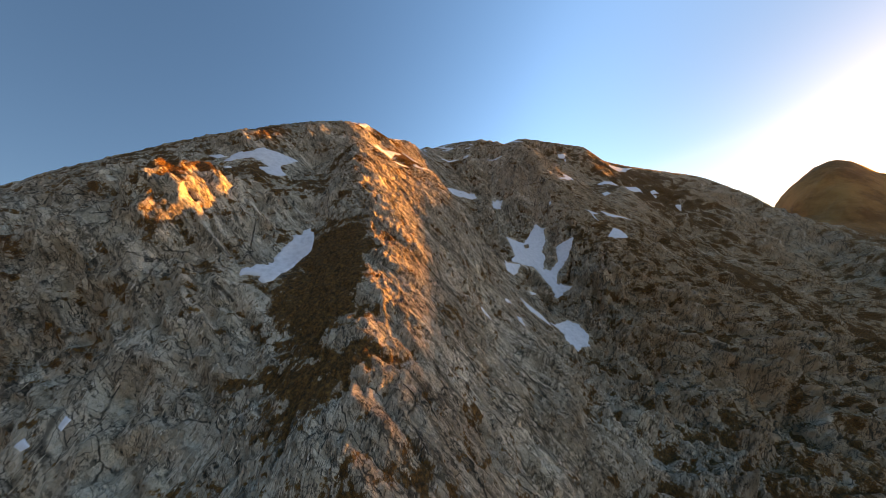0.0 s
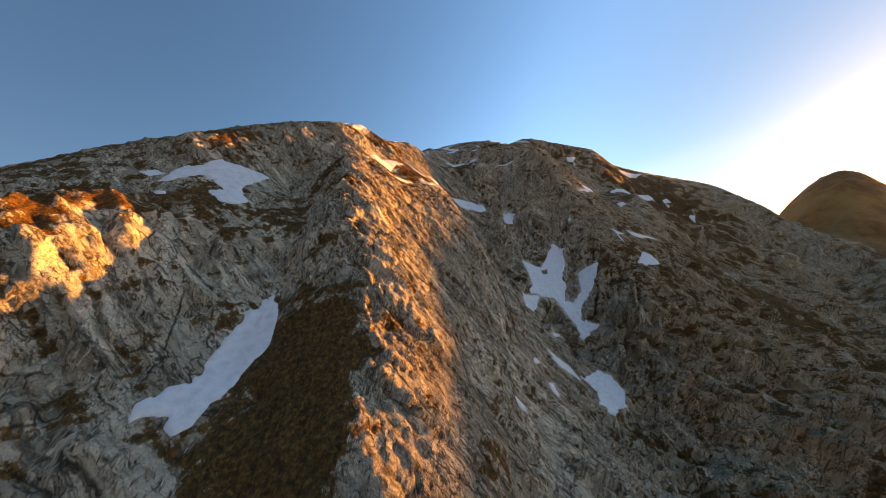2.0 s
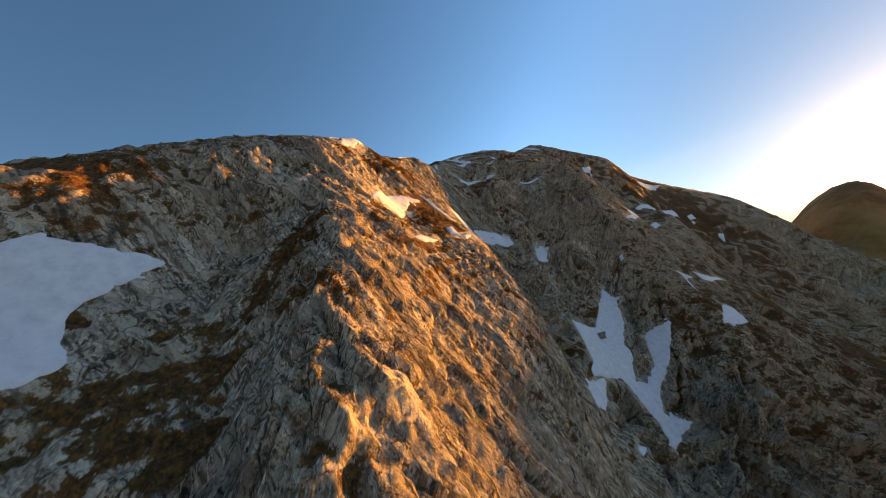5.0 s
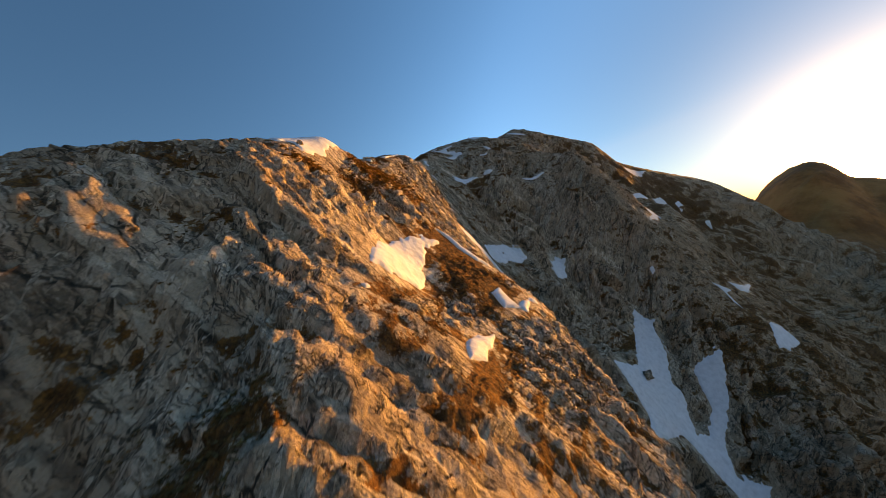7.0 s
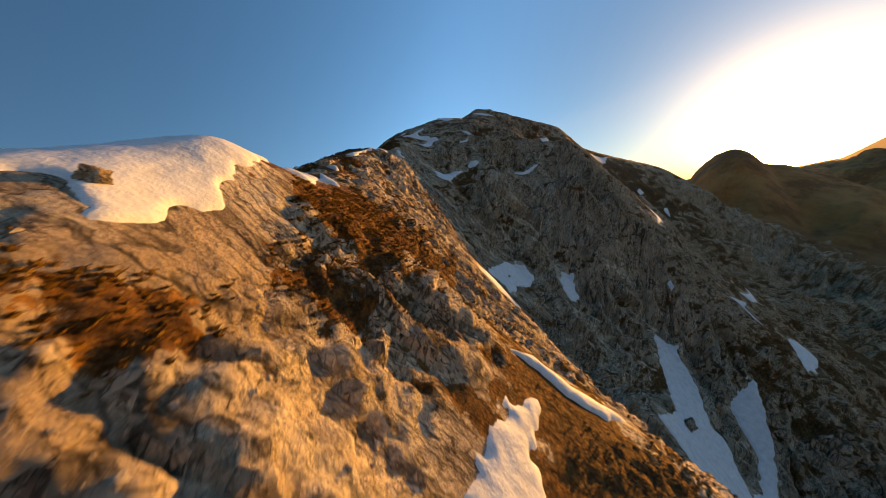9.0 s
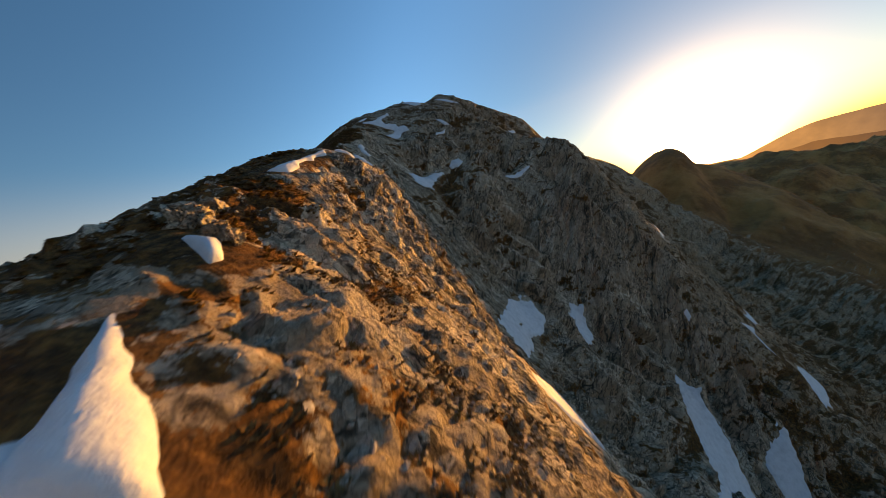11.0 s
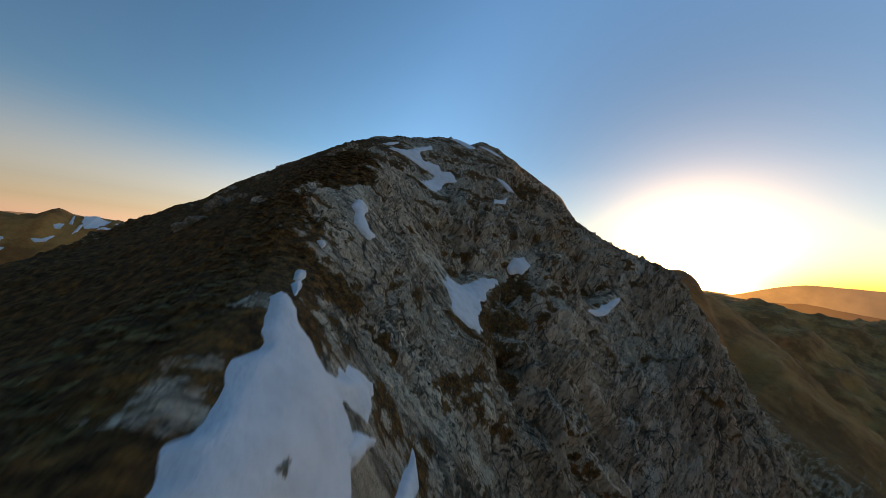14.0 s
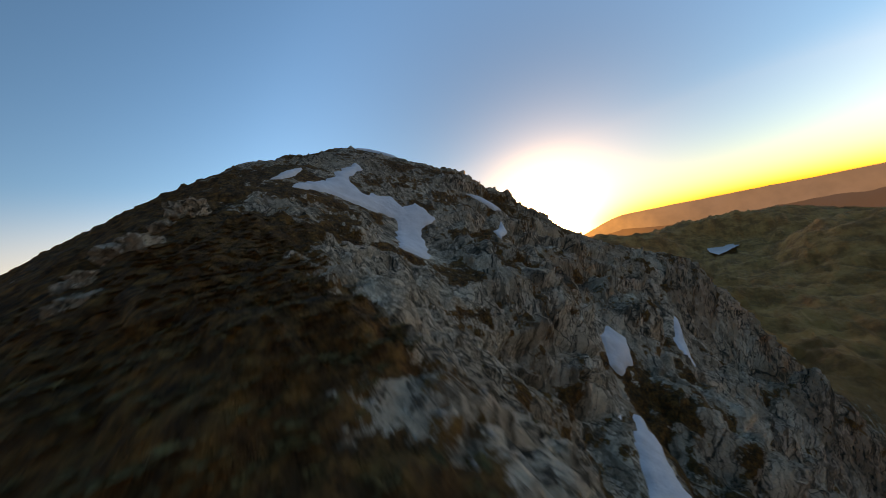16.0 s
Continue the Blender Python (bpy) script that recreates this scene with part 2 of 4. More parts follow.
def layers(x, y, z, octaves, seed=0, ridged=False):
    out, amp = 0, 1.0
    for k in range(octaves):
        n = soft_noise(x * 2.03 ** k + 17.3 * k, y * 2.03 ** k - 9.1 * k, z * 2.03 ** k + 4.7 * k, seed + k)
        out = out + amp * ((0.62 - np.abs(n) * 1.9) if ridged else n)
        amp *= 0.5
    return out


def smooth(a, b, v):
    t = np.clip((v - a) / (b - a), 0, 1)
    return t * t * (3 - 2 * t)

# ---- the lie of the land: crests, ledges, gullies and faces in plan, with heights ----
RIB = [(-12, 15, 252), (-14, 40, 281), (-15, 55, 299), (-16, 70, 315), (-17, 81, 327), (-17, 90, 337.5), (-20.5, 95.5, 346.5), (-22, 100, 353.5),
       (-23, 105, 360), (-25.5, 111, 366.5), (-27, 118, 373.5), (-27.5, 124, 379), (-29.3, 130, 385), (-30.3, 134, 392.2), (-30, 137.5, 396.3), (-28.8, 140, 397.3), (-30, 145, 401.5)]
CREST = [(-29, 148, 404), (-26, 156, 409.2), (-25, 164, 409.8), (-20, 172, 409), (-18, 181, 413.5), (-15, 190, 417.5), (-12, 197, 420.5),
         (-8.5, 205, 425), (-4, 213, 426), (-1, 221, 428), (0.5, 229, 431), (1, 241, 434.5), (3, 246, 438), (6, 254, 442.5),
         (10, 260, 447), (10, 270, 450)]
SUMMIT_RIDGE = [(10, 270, 450), (16, 283, 457.5), (28, 291, 463), (37, 296, 466.5), (64, 337, 488), (95, 370, 495), (140, 430, 527), (180, 485, 560)]
EAST_SHOULDER = [(180, 485, 560), (230, 462, 532), (276, 455, 512), (300, 449, 476), (350, 455, 461), (430, 470, 444), (490, 470, 427), (560, 520, 412)]
WEST_CREST = [(-26, 156, 409.8), (-33, 154.5, 408.3), (-37, 149, 406.6), (-46, 135, 399.5), (-60, 128, 396), (-80, 122, 391), (-100, 116, 386), (-130, 110, 377), (-170, 106, 364)]
WEST_SIDE = [(-21, 200, 421.7), (-20, 211, 425), (-14, 214, 425), (-15, 226, 421.5), (-12, 240, 426), (-7, 252, 434.5), (-6, 265, 437.5), (1, 271, 446), (0, 300, 453)]
WEST_SLOPE = [(-60, 170, 396), (-42, 182, 406), (-45, 215, 410), (-32, 228, 420), (-36, 252, 422), (-26, 272, 427), (-50, 285, 416), (-20, 320, 440), (10, 350, 458)]
WEST_FOOT = [(-170, 200, 330), (-110, 220, 370), (-90, 270, 375), (-80, 330, 380), (-60, 420, 395)]
LEFT_FOOT = [(-90, 20, 268), (-41, 52, 294), (-49, 55, 304.5), (-63, 60, 314), (-85, 60, 322)]
LEFT_GULLY = [(-32, 40, 281), (-28, 58, 300), (-39, 67, 312), (-38, 76, 317), (-36, 87, 329.5), (-30, 89, 335), (-33, 98, 344), (-37, 114, 362.5), (-32, 119, 371), (-32, 125, 377)]
LEFT_OUTCROP = [(-72, 66, 338), (-66.5, 70, 346.5), (-58, 76, 343.5), (-51.5, 79.5, 341), (-43.5, 84, 337.5)]
LEFT_BENCH = [(-56, 66.5, 322.5), (-49.7, 72, 326.3), (-46, 79, 329)]
RIB_SIDE = [(-24.4, 96.6, 350.5), (-28.2, 92.4, 343.8)]
LEFT_LEDGE = [(-90, 88, 358), (-75, 93, 359), (-60, 95, 357), (-51, 99, 354.5), (-40, 98, 347.5)]
LEFT_FIELD = [(-74, 105, 373), (-60, 108, 372), (-50, 115, 368.5), (-44, 120, 369.5)]
LEFT_TOP = [(-90, 104, 376), (-68, 108, 378), (-59, 115, 381.5), (-50, 127, 391), (-44.5, 126.5, 391), (-39.7, 127.3, 386.5), (-38, 127, 382), (-35, 130, 387), (-38, 134, 395)]
EAST_EDGE = [(-4, 62, 295.5), (-6.5, 86, 324), (-3, 99, 327), (1.5, 109.5, 329), (2.8, 115, 333.5), (-4, 117, 346), (6, 128, 348), (12, 128.6, 341.5), (15, 137, 347), (15, 131, 337)]
EAST_STEP = [(-13, 111, 353.6), (-12, 124, 365.5), (-18.5, 123.7, 370), (-17, 127, 372.5), (-23, 129, 379), (-27, 131, 384), (-26, 137, 388), (-24, 142, 393), (-21, 146, 393)]
LEDGE = [(4.5, 136.5, 358.5), (-4, 137, 366.5), (-13, 134, 372), (-14.5, 143, 377), (-9, 146, 377.3), (-3.5, 147, 374.5), (6, 150.5, 371)]
LEDGE_WALL = [(-21, 147.5, 384.4), (-13, 153, 387.6), (-10, 153, 384.5), (-9, 159, 390), (-4.5, 169, 391.5)]
WALL_TOP = [(-21.5, 150, 395), (-17, 153.5, 394), (-15, 156, 397), (-9.5, 168, 399), (-11, 178, 405), (-9, 190, 410.5), (-6, 195.5, 411.5), (-6, 199, 415.7)]
PLATEAU = [(-28, 142.5, 398.8), (-25, 143, 397), (-23, 153, 399), (-19.5, 157, 402), (-18, 165, 404)]
EAST_WALL = [(-4, 192, 405), (-3.5, 203, 418.5), (-1.5, 207.5, 421), (2, 215, 419), (7, 224, 418.5), (11, 223.5, 412.3), (13.6, 229.4, 413.6)]
EAST_BASE = [(9.4, 85, 290), (7.4, 94.2, 304), (16, 106, 290.5), (22, 125, 301), (30, 157, 322), (20, 170, 350), (24, 205, 369), (14.5, 217.5, 391.5), (19, 223, 393), (36, 234, 384.5)]
GULLY = [(20, 60, 240), (21.4, 98, 278), (30, 108, 272), (48, 135, 266), (60, 152, 267.5), (72, 160, 270.5), (68, 178, 293), (74, 200, 322), (81, 218, 344), (96, 216, 356), (94, 231, 380), (84, 252, 410)]
GULLY_WEST = [(43, 173.5, 309), (50, 200, 340), (43, 225, 374), (60, 233, 371), (69, 219, 353), (70, 226, 370), (82.5, 236.5, 394)]
FACE_LOW = [(59, 239, 382), (53, 242, 398), (40, 242, 410), (32, 241, 408), (25.5, 240.6, 416), (16, 237, 417), (8.2, 231.5, 420.6)]
FACE_MID = [(70, 262, 425), (44, 250, 422), (30, 250.5, 422), (14.5, 240.7, 422.3), (13.5, 245, 429.6), (8.2, 240, 429), (5, 242, 433)]
FACE_HIGH = [(79, 261, 426.6), (61, 264.5, 435), (47, 264, 433.5), (41, 262, 428), (28, 261, 430), (12.6, 249, 434.6), (8.5, 251, 440.5), (12.3, 256, 443.5), (15.4, 258, 442.2)]
FACE_TOP = [(57, 283, 454.6), (53, 279.5, 449), (40, 267.3, 440.4), (26, 268, 443.7), (32, 280, 449.5), (37, 281, 452.2)]
SPUR = [(82, 244, 420), (105, 225, 375), (128, 219, 351), (127, 200, 325), (107, 178, 305), (114, 171, 289.5), (121, 163, 265), (135, 150, 240)]
SPUR_EAST = [(100, 250, 421), (99, 258, 435), (99, 274, 440), (134, 306, 432), (190, 337, 408), (213, 360, 414), (233, 330, 397), (189, 287, 358), (216, 262, 325), (256, 265, 277)]
BASIN = [(152, 163, 254), (150, 192, 303), (200, 238, 313), (272, 266, 281), (299, 259, 250), (330, 330, 300), (300, 380, 380)]
LAND = (RIB, CREST, SUMMIT_RIDGE, EAST_SHOULDER, WEST_CREST, WEST_SIDE, WEST_SLOPE, WEST_FOOT, LEFT_FOOT, LEFT_GULLY, LEFT_OUTCROP, LEFT_BENCH, RIB_SIDE,
        LEFT_LEDGE, LEFT_FIELD, LEFT_TOP, EAST_EDGE, EAST_STEP, LEDGE, LEDGE_WALL, WALL_TOP, PLATEAU, EAST_WALL, EAST_BASE, GULLY, GULLY_WEST,
        FACE_LOW, FACE_MID, FACE_HIGH, FACE_TOP, SPUR, SPUR_EAST, BASIN)
# the valley floors round the mountain, wide apart
FOOT = [(0, -80, 170), (120, 40, 190), (220, 120, 190), (400, 180, 180), (600, 100, 120), (-150, -60, 200), (-300, 60, 280), (-350, 250, 270),
        (-250, 450, 300), (-100, 600, 350), (450, 350, 260), (600, 300, 240), (300, 620, 430), (150, 650, 450), (0, 550, 400), (500, 650, 380),
        (-500, -200, 120), (200, -250, 100), (700, -200, 60), (700, 700, 300), (-600, 600, 220)]


def spread(lines, step):
    out = []
    for line in lines:
        for a, b in zip(line, line[1:]):
            n = max(1, round(math.dist(a, b) / step))
            out += [[a[k] + (b[k] - a[k]) * i / n for k in range(3)] for i in range(n)]
        out.append(list(line[-1]))
    return np.array(out, float)


KNOTS = np.vstack([spread(LAND, 9.0), np.array(FOOT, float)])
KNOTS = KNOTS[np.unique(np.round(KNOTS[:, :2] / 1.5), axis=0, return_index=True)[1]]


def solve_land():
    p, n = KNOTS[:, :2], len(KNOTS)
    r = np.hypot(p[:, None, 0] - p[None, :, 0], p[:, None, 1] - p[None, :, 1])
    m = np.zeros((n + 3, n + 3))
    m[:n, :n] = -np.sqrt(r * r + 4.0) + np.eye(n) * 1.2
    m[:n, n], m[:n, n + 1:], m[n, :n], m[n + 1:, :n] = 1, p, 1, p.T
    return np.linalg.solve(m, np.concatenate([KNOTS[:, 2], np.zeros(3)]))


WEIGHTS = solve_land()


def land(x, y):
    """The height of the bare land at places (arrays) of the plan, out to about 600 m."""
    x, y = np.asarray(x, float), np.asarray(y, float)
    out = np.empty(x.size)
    xf, yf = x.ravel(), y.ravel()
    for i in range(0, x.size, 20000):
        dx = xf[i:i + 20000, None] - KNOTS[None, :, 0]
        dy = yf[i:i + 20000, None] - KNOTS[None, :, 1]
        out[i:i + 20000] = -np.sqrt(dx * dx + dy * dy + 4.0) @ WEIGHTS[:-3] + WEIGHTS[-3] + xf[i:i + 20000] * WEIGHTS[-2] + yf[i:i + 20000] * WEIGHTS[-1]
    return out.reshape(x.shape)


# ---- snow fields: depth in metres, and the outline in plan ----
SNOW_FIELDS = []
SNOW_FIELDS.append((0.5, "grey-white old snow field in a rock hollow below the crest", [(-68.7, 98), (-67.9, 100.8), (-67, 103.4), (-63.6, 104.8), (-60.6, 107.8), (-55.7, 110.3), (-48.4, 115.5), (-51.2, 108.5), (-51.9, 105.3), (-50.7, 103.4), (-48.7, 102), (-50.8, 98.4), (-54.3, 97.9), (-56.9, 99.1), (-54.2, 101.6), (-58.1, 102.7), (-61.3, 102.4), (-64.4, 100.7), (-65.7, 98.6)]))
SNOW_FIELDS.append((0.3, "small remnant of old snow between limestone ledges", [(-74.8, 99.9), (-71.6, 101.4), (-68.2, 100.7), (-71.2, 99.2)]))
SNOW_FIELDS.append((0.3, "small remnant of old snow between limestone ledges", [(-65.7, 93.7), (-65.5, 94.8), (-63.4, 94.8), (-62, 93.3), (-63.7, 92.6)]))
SNOW_FIELDS.append((0.6, "long tongue of old snow in a rock gully beside dark turf", [(-44.7, 67.6), (-40.9, 72.1), (-40.1, 77.9), (-38.2, 82.8), (-35.2, 86.3), (-32.8, 82.5), (-32.6, 77.9), (-34.8, 75.6), (-35.9, 72.2), (-37, 68), (-38.9, 66.5), (-40.5, 67.6), (-43.9, 66.6)]))
SNOW_FIELDS.append((0.25, "small remnant of old snow between limestone ledges", [(-61.7, 45), (-61, 45.7), (-59.4, 45.1), (-60.3, 44.7)]))
SNOW_FIELDS.append((0.25, "small remnant of old snow between limestone ledges", [(-57.8, 46.5), (-57.8, 47.6), (-56.4, 47.2), (-56.8, 46.2)]))
SNOW_FIELDS.append((0.5, "old snow patch on the shaded rock face", [(35, 233.6), (40.7, 232.3), (41.9, 228.5), (36.3, 225.1), (29.9, 222.1), (27.1, 218.2), (20.1, 213.2), (15.5, 210.4), (14.9, 212), (16.6, 215.5), (22.5, 222.2)]))
SNOW_FIELDS.append((0.4, "old snow patch on the shaded rock face", [(59, 235.9), (63.1, 233.4), (60.4, 231.7), (58.8, 228.2), (51.4, 224.1), (53.1, 227.9), (54.4, 231.7)]))
SNOW_FIELDS.append((0.5, "branching tongue of old snow filling a steep gully", [(50, 198), (62.3, 202.2), (72.6, 212.7), (80, 218), (83, 213.9), (79.5, 206.5), (72.6, 200.3), (73.5, 197.5), (67.7, 190.1), (71.2, 189.8), (79.5, 194.1), (83.5, 200.8), (88.8, 201), (97.5, 199.8), (90.8, 195.7), (85.2, 192.4), (74.8, 188.2), (70.9, 183.2), (80.6, 180.4), (74.4, 179.5), (66.2, 175.9), (66.2, 180.6), (63.7, 185.3), (60.8, 188.5), (45.9, 182.2), (50.6, 188), (51.1, 194)]))
SNOW_FIELDS.append((0.4, "branching tongue of old snow filling a steep gully", [(41.4, 178.3), (52.2, 185), (47.8, 178), (39.1, 169.6)]))
SNOW_FIELDS.append((0.3, "small remnant of old snow between limestone ledges", [(50, 170.7), (54.5, 172.4), (49, 167.2)]))
SNOW_FIELDS.append((0.5, "branching tongue of old snow filling a steep gully", [(53.2, 157.2), (64.5, 165.2), (70.2, 164.4), (72.5, 160), (67.4, 154.5), (58.5, 149.9), (55.2, 149.3), (58.4, 156.2)]))
SNOW_FIELDS.append((0.3, "small remnant of old snow between limestone ledges", [(38, 149.5), (48.3, 156.9), (52.4, 154.9), (45.7, 151.2), (39.6, 148.6)]))
SNOW_FIELDS.append((0.3, "small remnant of old snow between limestone ledges", [(28.2, 133.6), (30.5, 135.1), (27, 129.9), (26.4, 130.2)]))
SNOW_FIELDS.append((0.3, "small remnant of old snow between limestone ledges", [(12.3, 101.8), (14.7, 104.7), (15.1, 103), (12.3, 99.1)]))
SNOW_FIELDS.append((0.3, "small remnant of old snow between limestone ledges", [(29.8, 129.6), (32.8, 133.2), (32.7, 129.4), (30.5, 127.7)]))
SNOW_FIELDS.append((0.3, "small remnant of old snow between limestone ledges", [(38.8, 147.7), (44, 153.3), (47, 152.7), (41.9, 148.3)]))
SNOW_FIELDS.append((0.4, "thin snow patch on the rocky spur", [(129, 205.2), (134.2, 205), (134.9, 200.7), (123.1, 196.8), (118, 196.5)]))
SNOW_FIELDS.append((0.4, "snow patch on the brown shoulder below the summit", [(121.6, 241.5), (132.2, 248.5), (132, 245.3), (122.4, 236.6), (113.9, 232.8), (122, 239)]))
SNOW_FIELDS.append((0.4, "snow patch on the brown shoulder below the summit", [(221.4, 358.9), (253.2, 378), (257.8, 373.6), (221.6, 354.6)]))
SNOW_FIELDS.append((0.4, "snow patch on the brown shoulder below the summit", [(273.7, 384.7), (302.2, 402.3), (304.8, 397.9), (271.7, 378)]))
SNOW_FIELDS.append((0.3, "snow patch on the brown shoulder below the summit", [(195.8, 314.3), (206.4, 320), (206.1, 315.8), (195.1, 309.1)]))
SNOW_FIELDS.append((0.3, "snow patch on the brown shoulder below the summit", [(335.3, 387.2), (348.7, 392.5), (338.2, 383.5)]))
SNOW_FIELDS.append((0.3, "snow patch on the brown shoulder below the summit", [(94.3, 220.1), (96.3, 220), (95.8, 218.6), (94, 218.8)]))
SNOW_FIELDS.append((0.3, "snow patch on the brown shoulder below the summit", [(318, 400.9), (332.3, 407.3), (330.8, 402.6), (316.8, 396.4)]))
SNOW_FIELDS.append((0.4, "snow patch on the brown shoulder below the summit", [(290.4, 428.9), (303.2, 437.4), (323, 441.9), (337.8, 447.3), (315.8, 432.2), (299.7, 422.3), (288.3, 422.5)]))
SNOW_FIELDS.append((0.3, "snow patch on the brown shoulder below the summit", [(205.5, 407.8), (220.8, 414.2), (213.7, 405), (201.8, 398.2)]))
SNOW_FIELDS.append((0.3, "snow patch on the brown shoulder below the summit", [(117.9, 214.6), (121.9, 214.5), (126.4, 213.9), (121.3, 211.9), (121.5, 207.3), (119.7, 208.9), (120.3, 212.7)]))
SNOW_FIELDS.append((0.3, "snow patch on the brown shoulder below the summit", [(131.1, 218.1), (136.9, 219.2), (144.4, 221.9), (169.2, 237.4), (152.6, 225.7), (139.5, 217.2), (133.2, 215.7)]))
SNOW_FIELDS.append((0.6, "snow lying on the turf ledge below the rock wall", [(-20.5, 138.7), (-17.3, 148.2), (-14.1, 151.2), (-11.8, 153), (-9.1, 153.8), (-11.8, 150.8), (-13.4, 147.2), (-13.7, 145.5), (-13.4, 144.4), (-15, 141), (-16.5, 140.3), (-18.7, 137.6), (-20.5, 137)]))
SNOW_FIELDS.append((0.5, "snow lying on the turf ledge below the rock wall", [(-11.5, 134.5), (-9.2, 136.9), (-6.4, 139.1), (-6.4, 138.1), (-8.7, 134.9), (-9.7, 132.7), (-12.1, 130.6), (-11.9, 132.1)]))
SNOW_FIELDS.append((0.4, "snow lying on the turf ledge below the rock wall", [(-3.5, 146.9), (-1.1, 148.7), (-0.5, 147.2), (0.5, 146.2), (4.3, 149.9), (5.8, 149.3), (4, 148.6), (1.7, 145.7), (-2.4, 144.4), (-2.9, 145.3)]))
SNOW_FIELDS.append((0.2, "small remnant of old snow between limestone ledges", [(-21.6, 132), (-21, 132.6), (-20.5, 132.4), (-21.1, 131.7)]))
SNOW_FIELDS.append((0.4, "old snow patch on the shaded rock face", [(5.4, 192.1), (11.2, 196.2), (18.2, 197.8), (14.6, 191.9), (7.4, 188.7), (4.4, 188.7)]))
SNOW_FIELDS.append((0.4, "snow lying on the turf ledge below the rock wall", [(-9, 157.2), (-6.5, 158.1), (-4.1, 157), (0.9, 156), (-2.2, 154.5), (-5.1, 155.3), (-6.6, 156.7)]))
SNOW_FIELDS.append((0.3, "thick wind-packed snow along the sunlit crest", [(-34.7, 151.6), (-33.8, 152.2), (-33.1, 153.2), (-31.3, 156), (-28.2, 158.6), (-24.7, 162.3), (-24.2, 157.6), (-24.9, 155.3), (-24.6, 155), (-25.6, 153.3), (-25.7, 152.2), (-26.6, 151.1), (-27.4, 148.5), (-28.5, 147.2), (-28.8, 148), (-29.9, 148.7), (-30.6, 148.7), (-31.3, 148.5), (-31.8, 147.6), (-32.4, 146.9)]))
SNOW_FIELDS.append((0.4, "thick wind-packed snow along the sunlit crest", [(-23.7, 161.4), (-21.7, 161.6), (-21.2, 178.4), (-18.7, 171.8), (-21, 172.5), (-23.7, 178.5)]))
SNOW_FIELDS.append((0.3, "thick wind-packed snow along the sunlit crest", [(-16.3, 195.6), (-13.9, 199.1), (-11.7, 202.2), (-8.8, 205.6), (-9.2, 203.7), (-9.8, 203.2), (-10.8, 202.1), (-11, 201.2), (-11.8, 200.8), (-12.2, 200), (-12.8, 198.9), (-12.9, 197.8), (-13.3, 196.9), (-14.1, 196), (-15.3, 195.7)]))
SNOW_FIELDS.append((0.35, "thick wind-packed snow along the sunlit crest", [(-7.7, 207.8), (-6.6, 210.5), (-4.3, 214.3), (-2.6, 216.7), (-2.6, 215.4), (-4.2, 212.9), (-4.1, 210.5), (-4.7, 208.3), (-5.5, 207.7), (-6.4, 207.9)]))
SNOW_FIELDS.append((0.6, "wedge of thick snow on the saddle of the ridge", [(0.4, 230), (1.3, 228.2), (2, 227.3), (2.7, 227.5), (4.3, 230.3), (6.1, 232.3), (5.1, 228.4), (3.8, 227.3), (3.1, 226.9), (3.4, 225.5), (3.3, 224.1), (3.5, 223.2), (1.6, 221.6), (0.2, 220.8), (-2.1, 220.5), (-1.9, 221.3), (-1.6, 222), (-1.3, 222.8), (-1.1, 224.5), (-0.1, 226.6)]))
SNOW_FIELDS.append((0.4, "wedge of thick snow on the saddle of the ridge", [(2.4, 224.4), (3.5, 226.1), (4.9, 227.1), (3.3, 224.7)]))
SNOW_FIELDS.append((0.4, "wedge of thick snow on the saddle of the ridge", [(5.2, 225.2), (9.1, 231.8), (7.7, 227.8), (5.4, 224.6)]))
SNOW_FIELDS.append((0.3, "small remnant of old snow between limestone ledges", [(0.8, 233.7), (1.3, 234.8), (1.6, 234), (1.1, 231.7)]))
SNOW_FIELDS.append((0.5, "hard snow patch in a cleft of the shaded face", [(6.3, 247.1), (6.8, 248.4), (7.6, 249), (8.1, 248.6), (8.5, 248.1), (8.0, 247.4), (7.9, 246.7), (8.2, 245.7), (8.9, 245.7), (8.2, 244.7), (7.6, 244.5), (6.8, 244.8), (6.4, 245.1), (6.5, 245.8), (6.6, 246.5)]))
SNOW_FIELDS.append((0.3, "small remnant of old snow between limestone ledges", [(2.5, 240.4), (3.3, 240.8), (3.4, 240.3), (3, 239.8)]))
SNOW_FIELDS.append((0.4, "hard snow patch in a cleft of the shaded face", [(1, 234.6), (1.1, 235.8), (1.7, 236), (1.8, 235.8), (1.4, 234.6)]))
SNOW_FIELDS.append((0.5, "hard snow patch in a cleft of the shaded face", [(24.1, 256.1), (26.1, 256.7), (31.6, 259.3), (39.7, 261.1), (33.4, 257.3), (30.9, 254.9), (28.2, 251.8), (26.2, 248.1), (21.3, 247.8), (21, 248.8), (21.9, 250.8), (21.1, 252.2)]))
SNOW_FIELDS.append((0.4, "hard snow patch in a cleft of the shaded face", [(42.4, 263.3), (45, 264.5), (48, 264.4), (48.8, 262.7), (45.5, 261.6), (42.5, 262.7)]))
SNOW_FIELDS.append((0.3, "thin snow patch on the rocky spur", [(62.1, 257.8), (71.5, 260.5), (80.1, 260.9), (78.8, 260.1), (65.7, 257.8)]))
SNOW_FIELDS.append((0.4, "snow strip among rocks near the summit", [(18.8, 281.8), (25.9, 286.9), (35.6, 294.1), (35.3, 291.6), (30.4, 288.7), (30.2, 285.8), (34.8, 285.9), (35, 284), (37.9, 284.2), (38.8, 280.9), (34.6, 280.3), (28.1, 273.6), (24.7, 274.2), (32.2, 282.6), (28.6, 282.7), (25.4, 283), (21.8, 282.2)]))
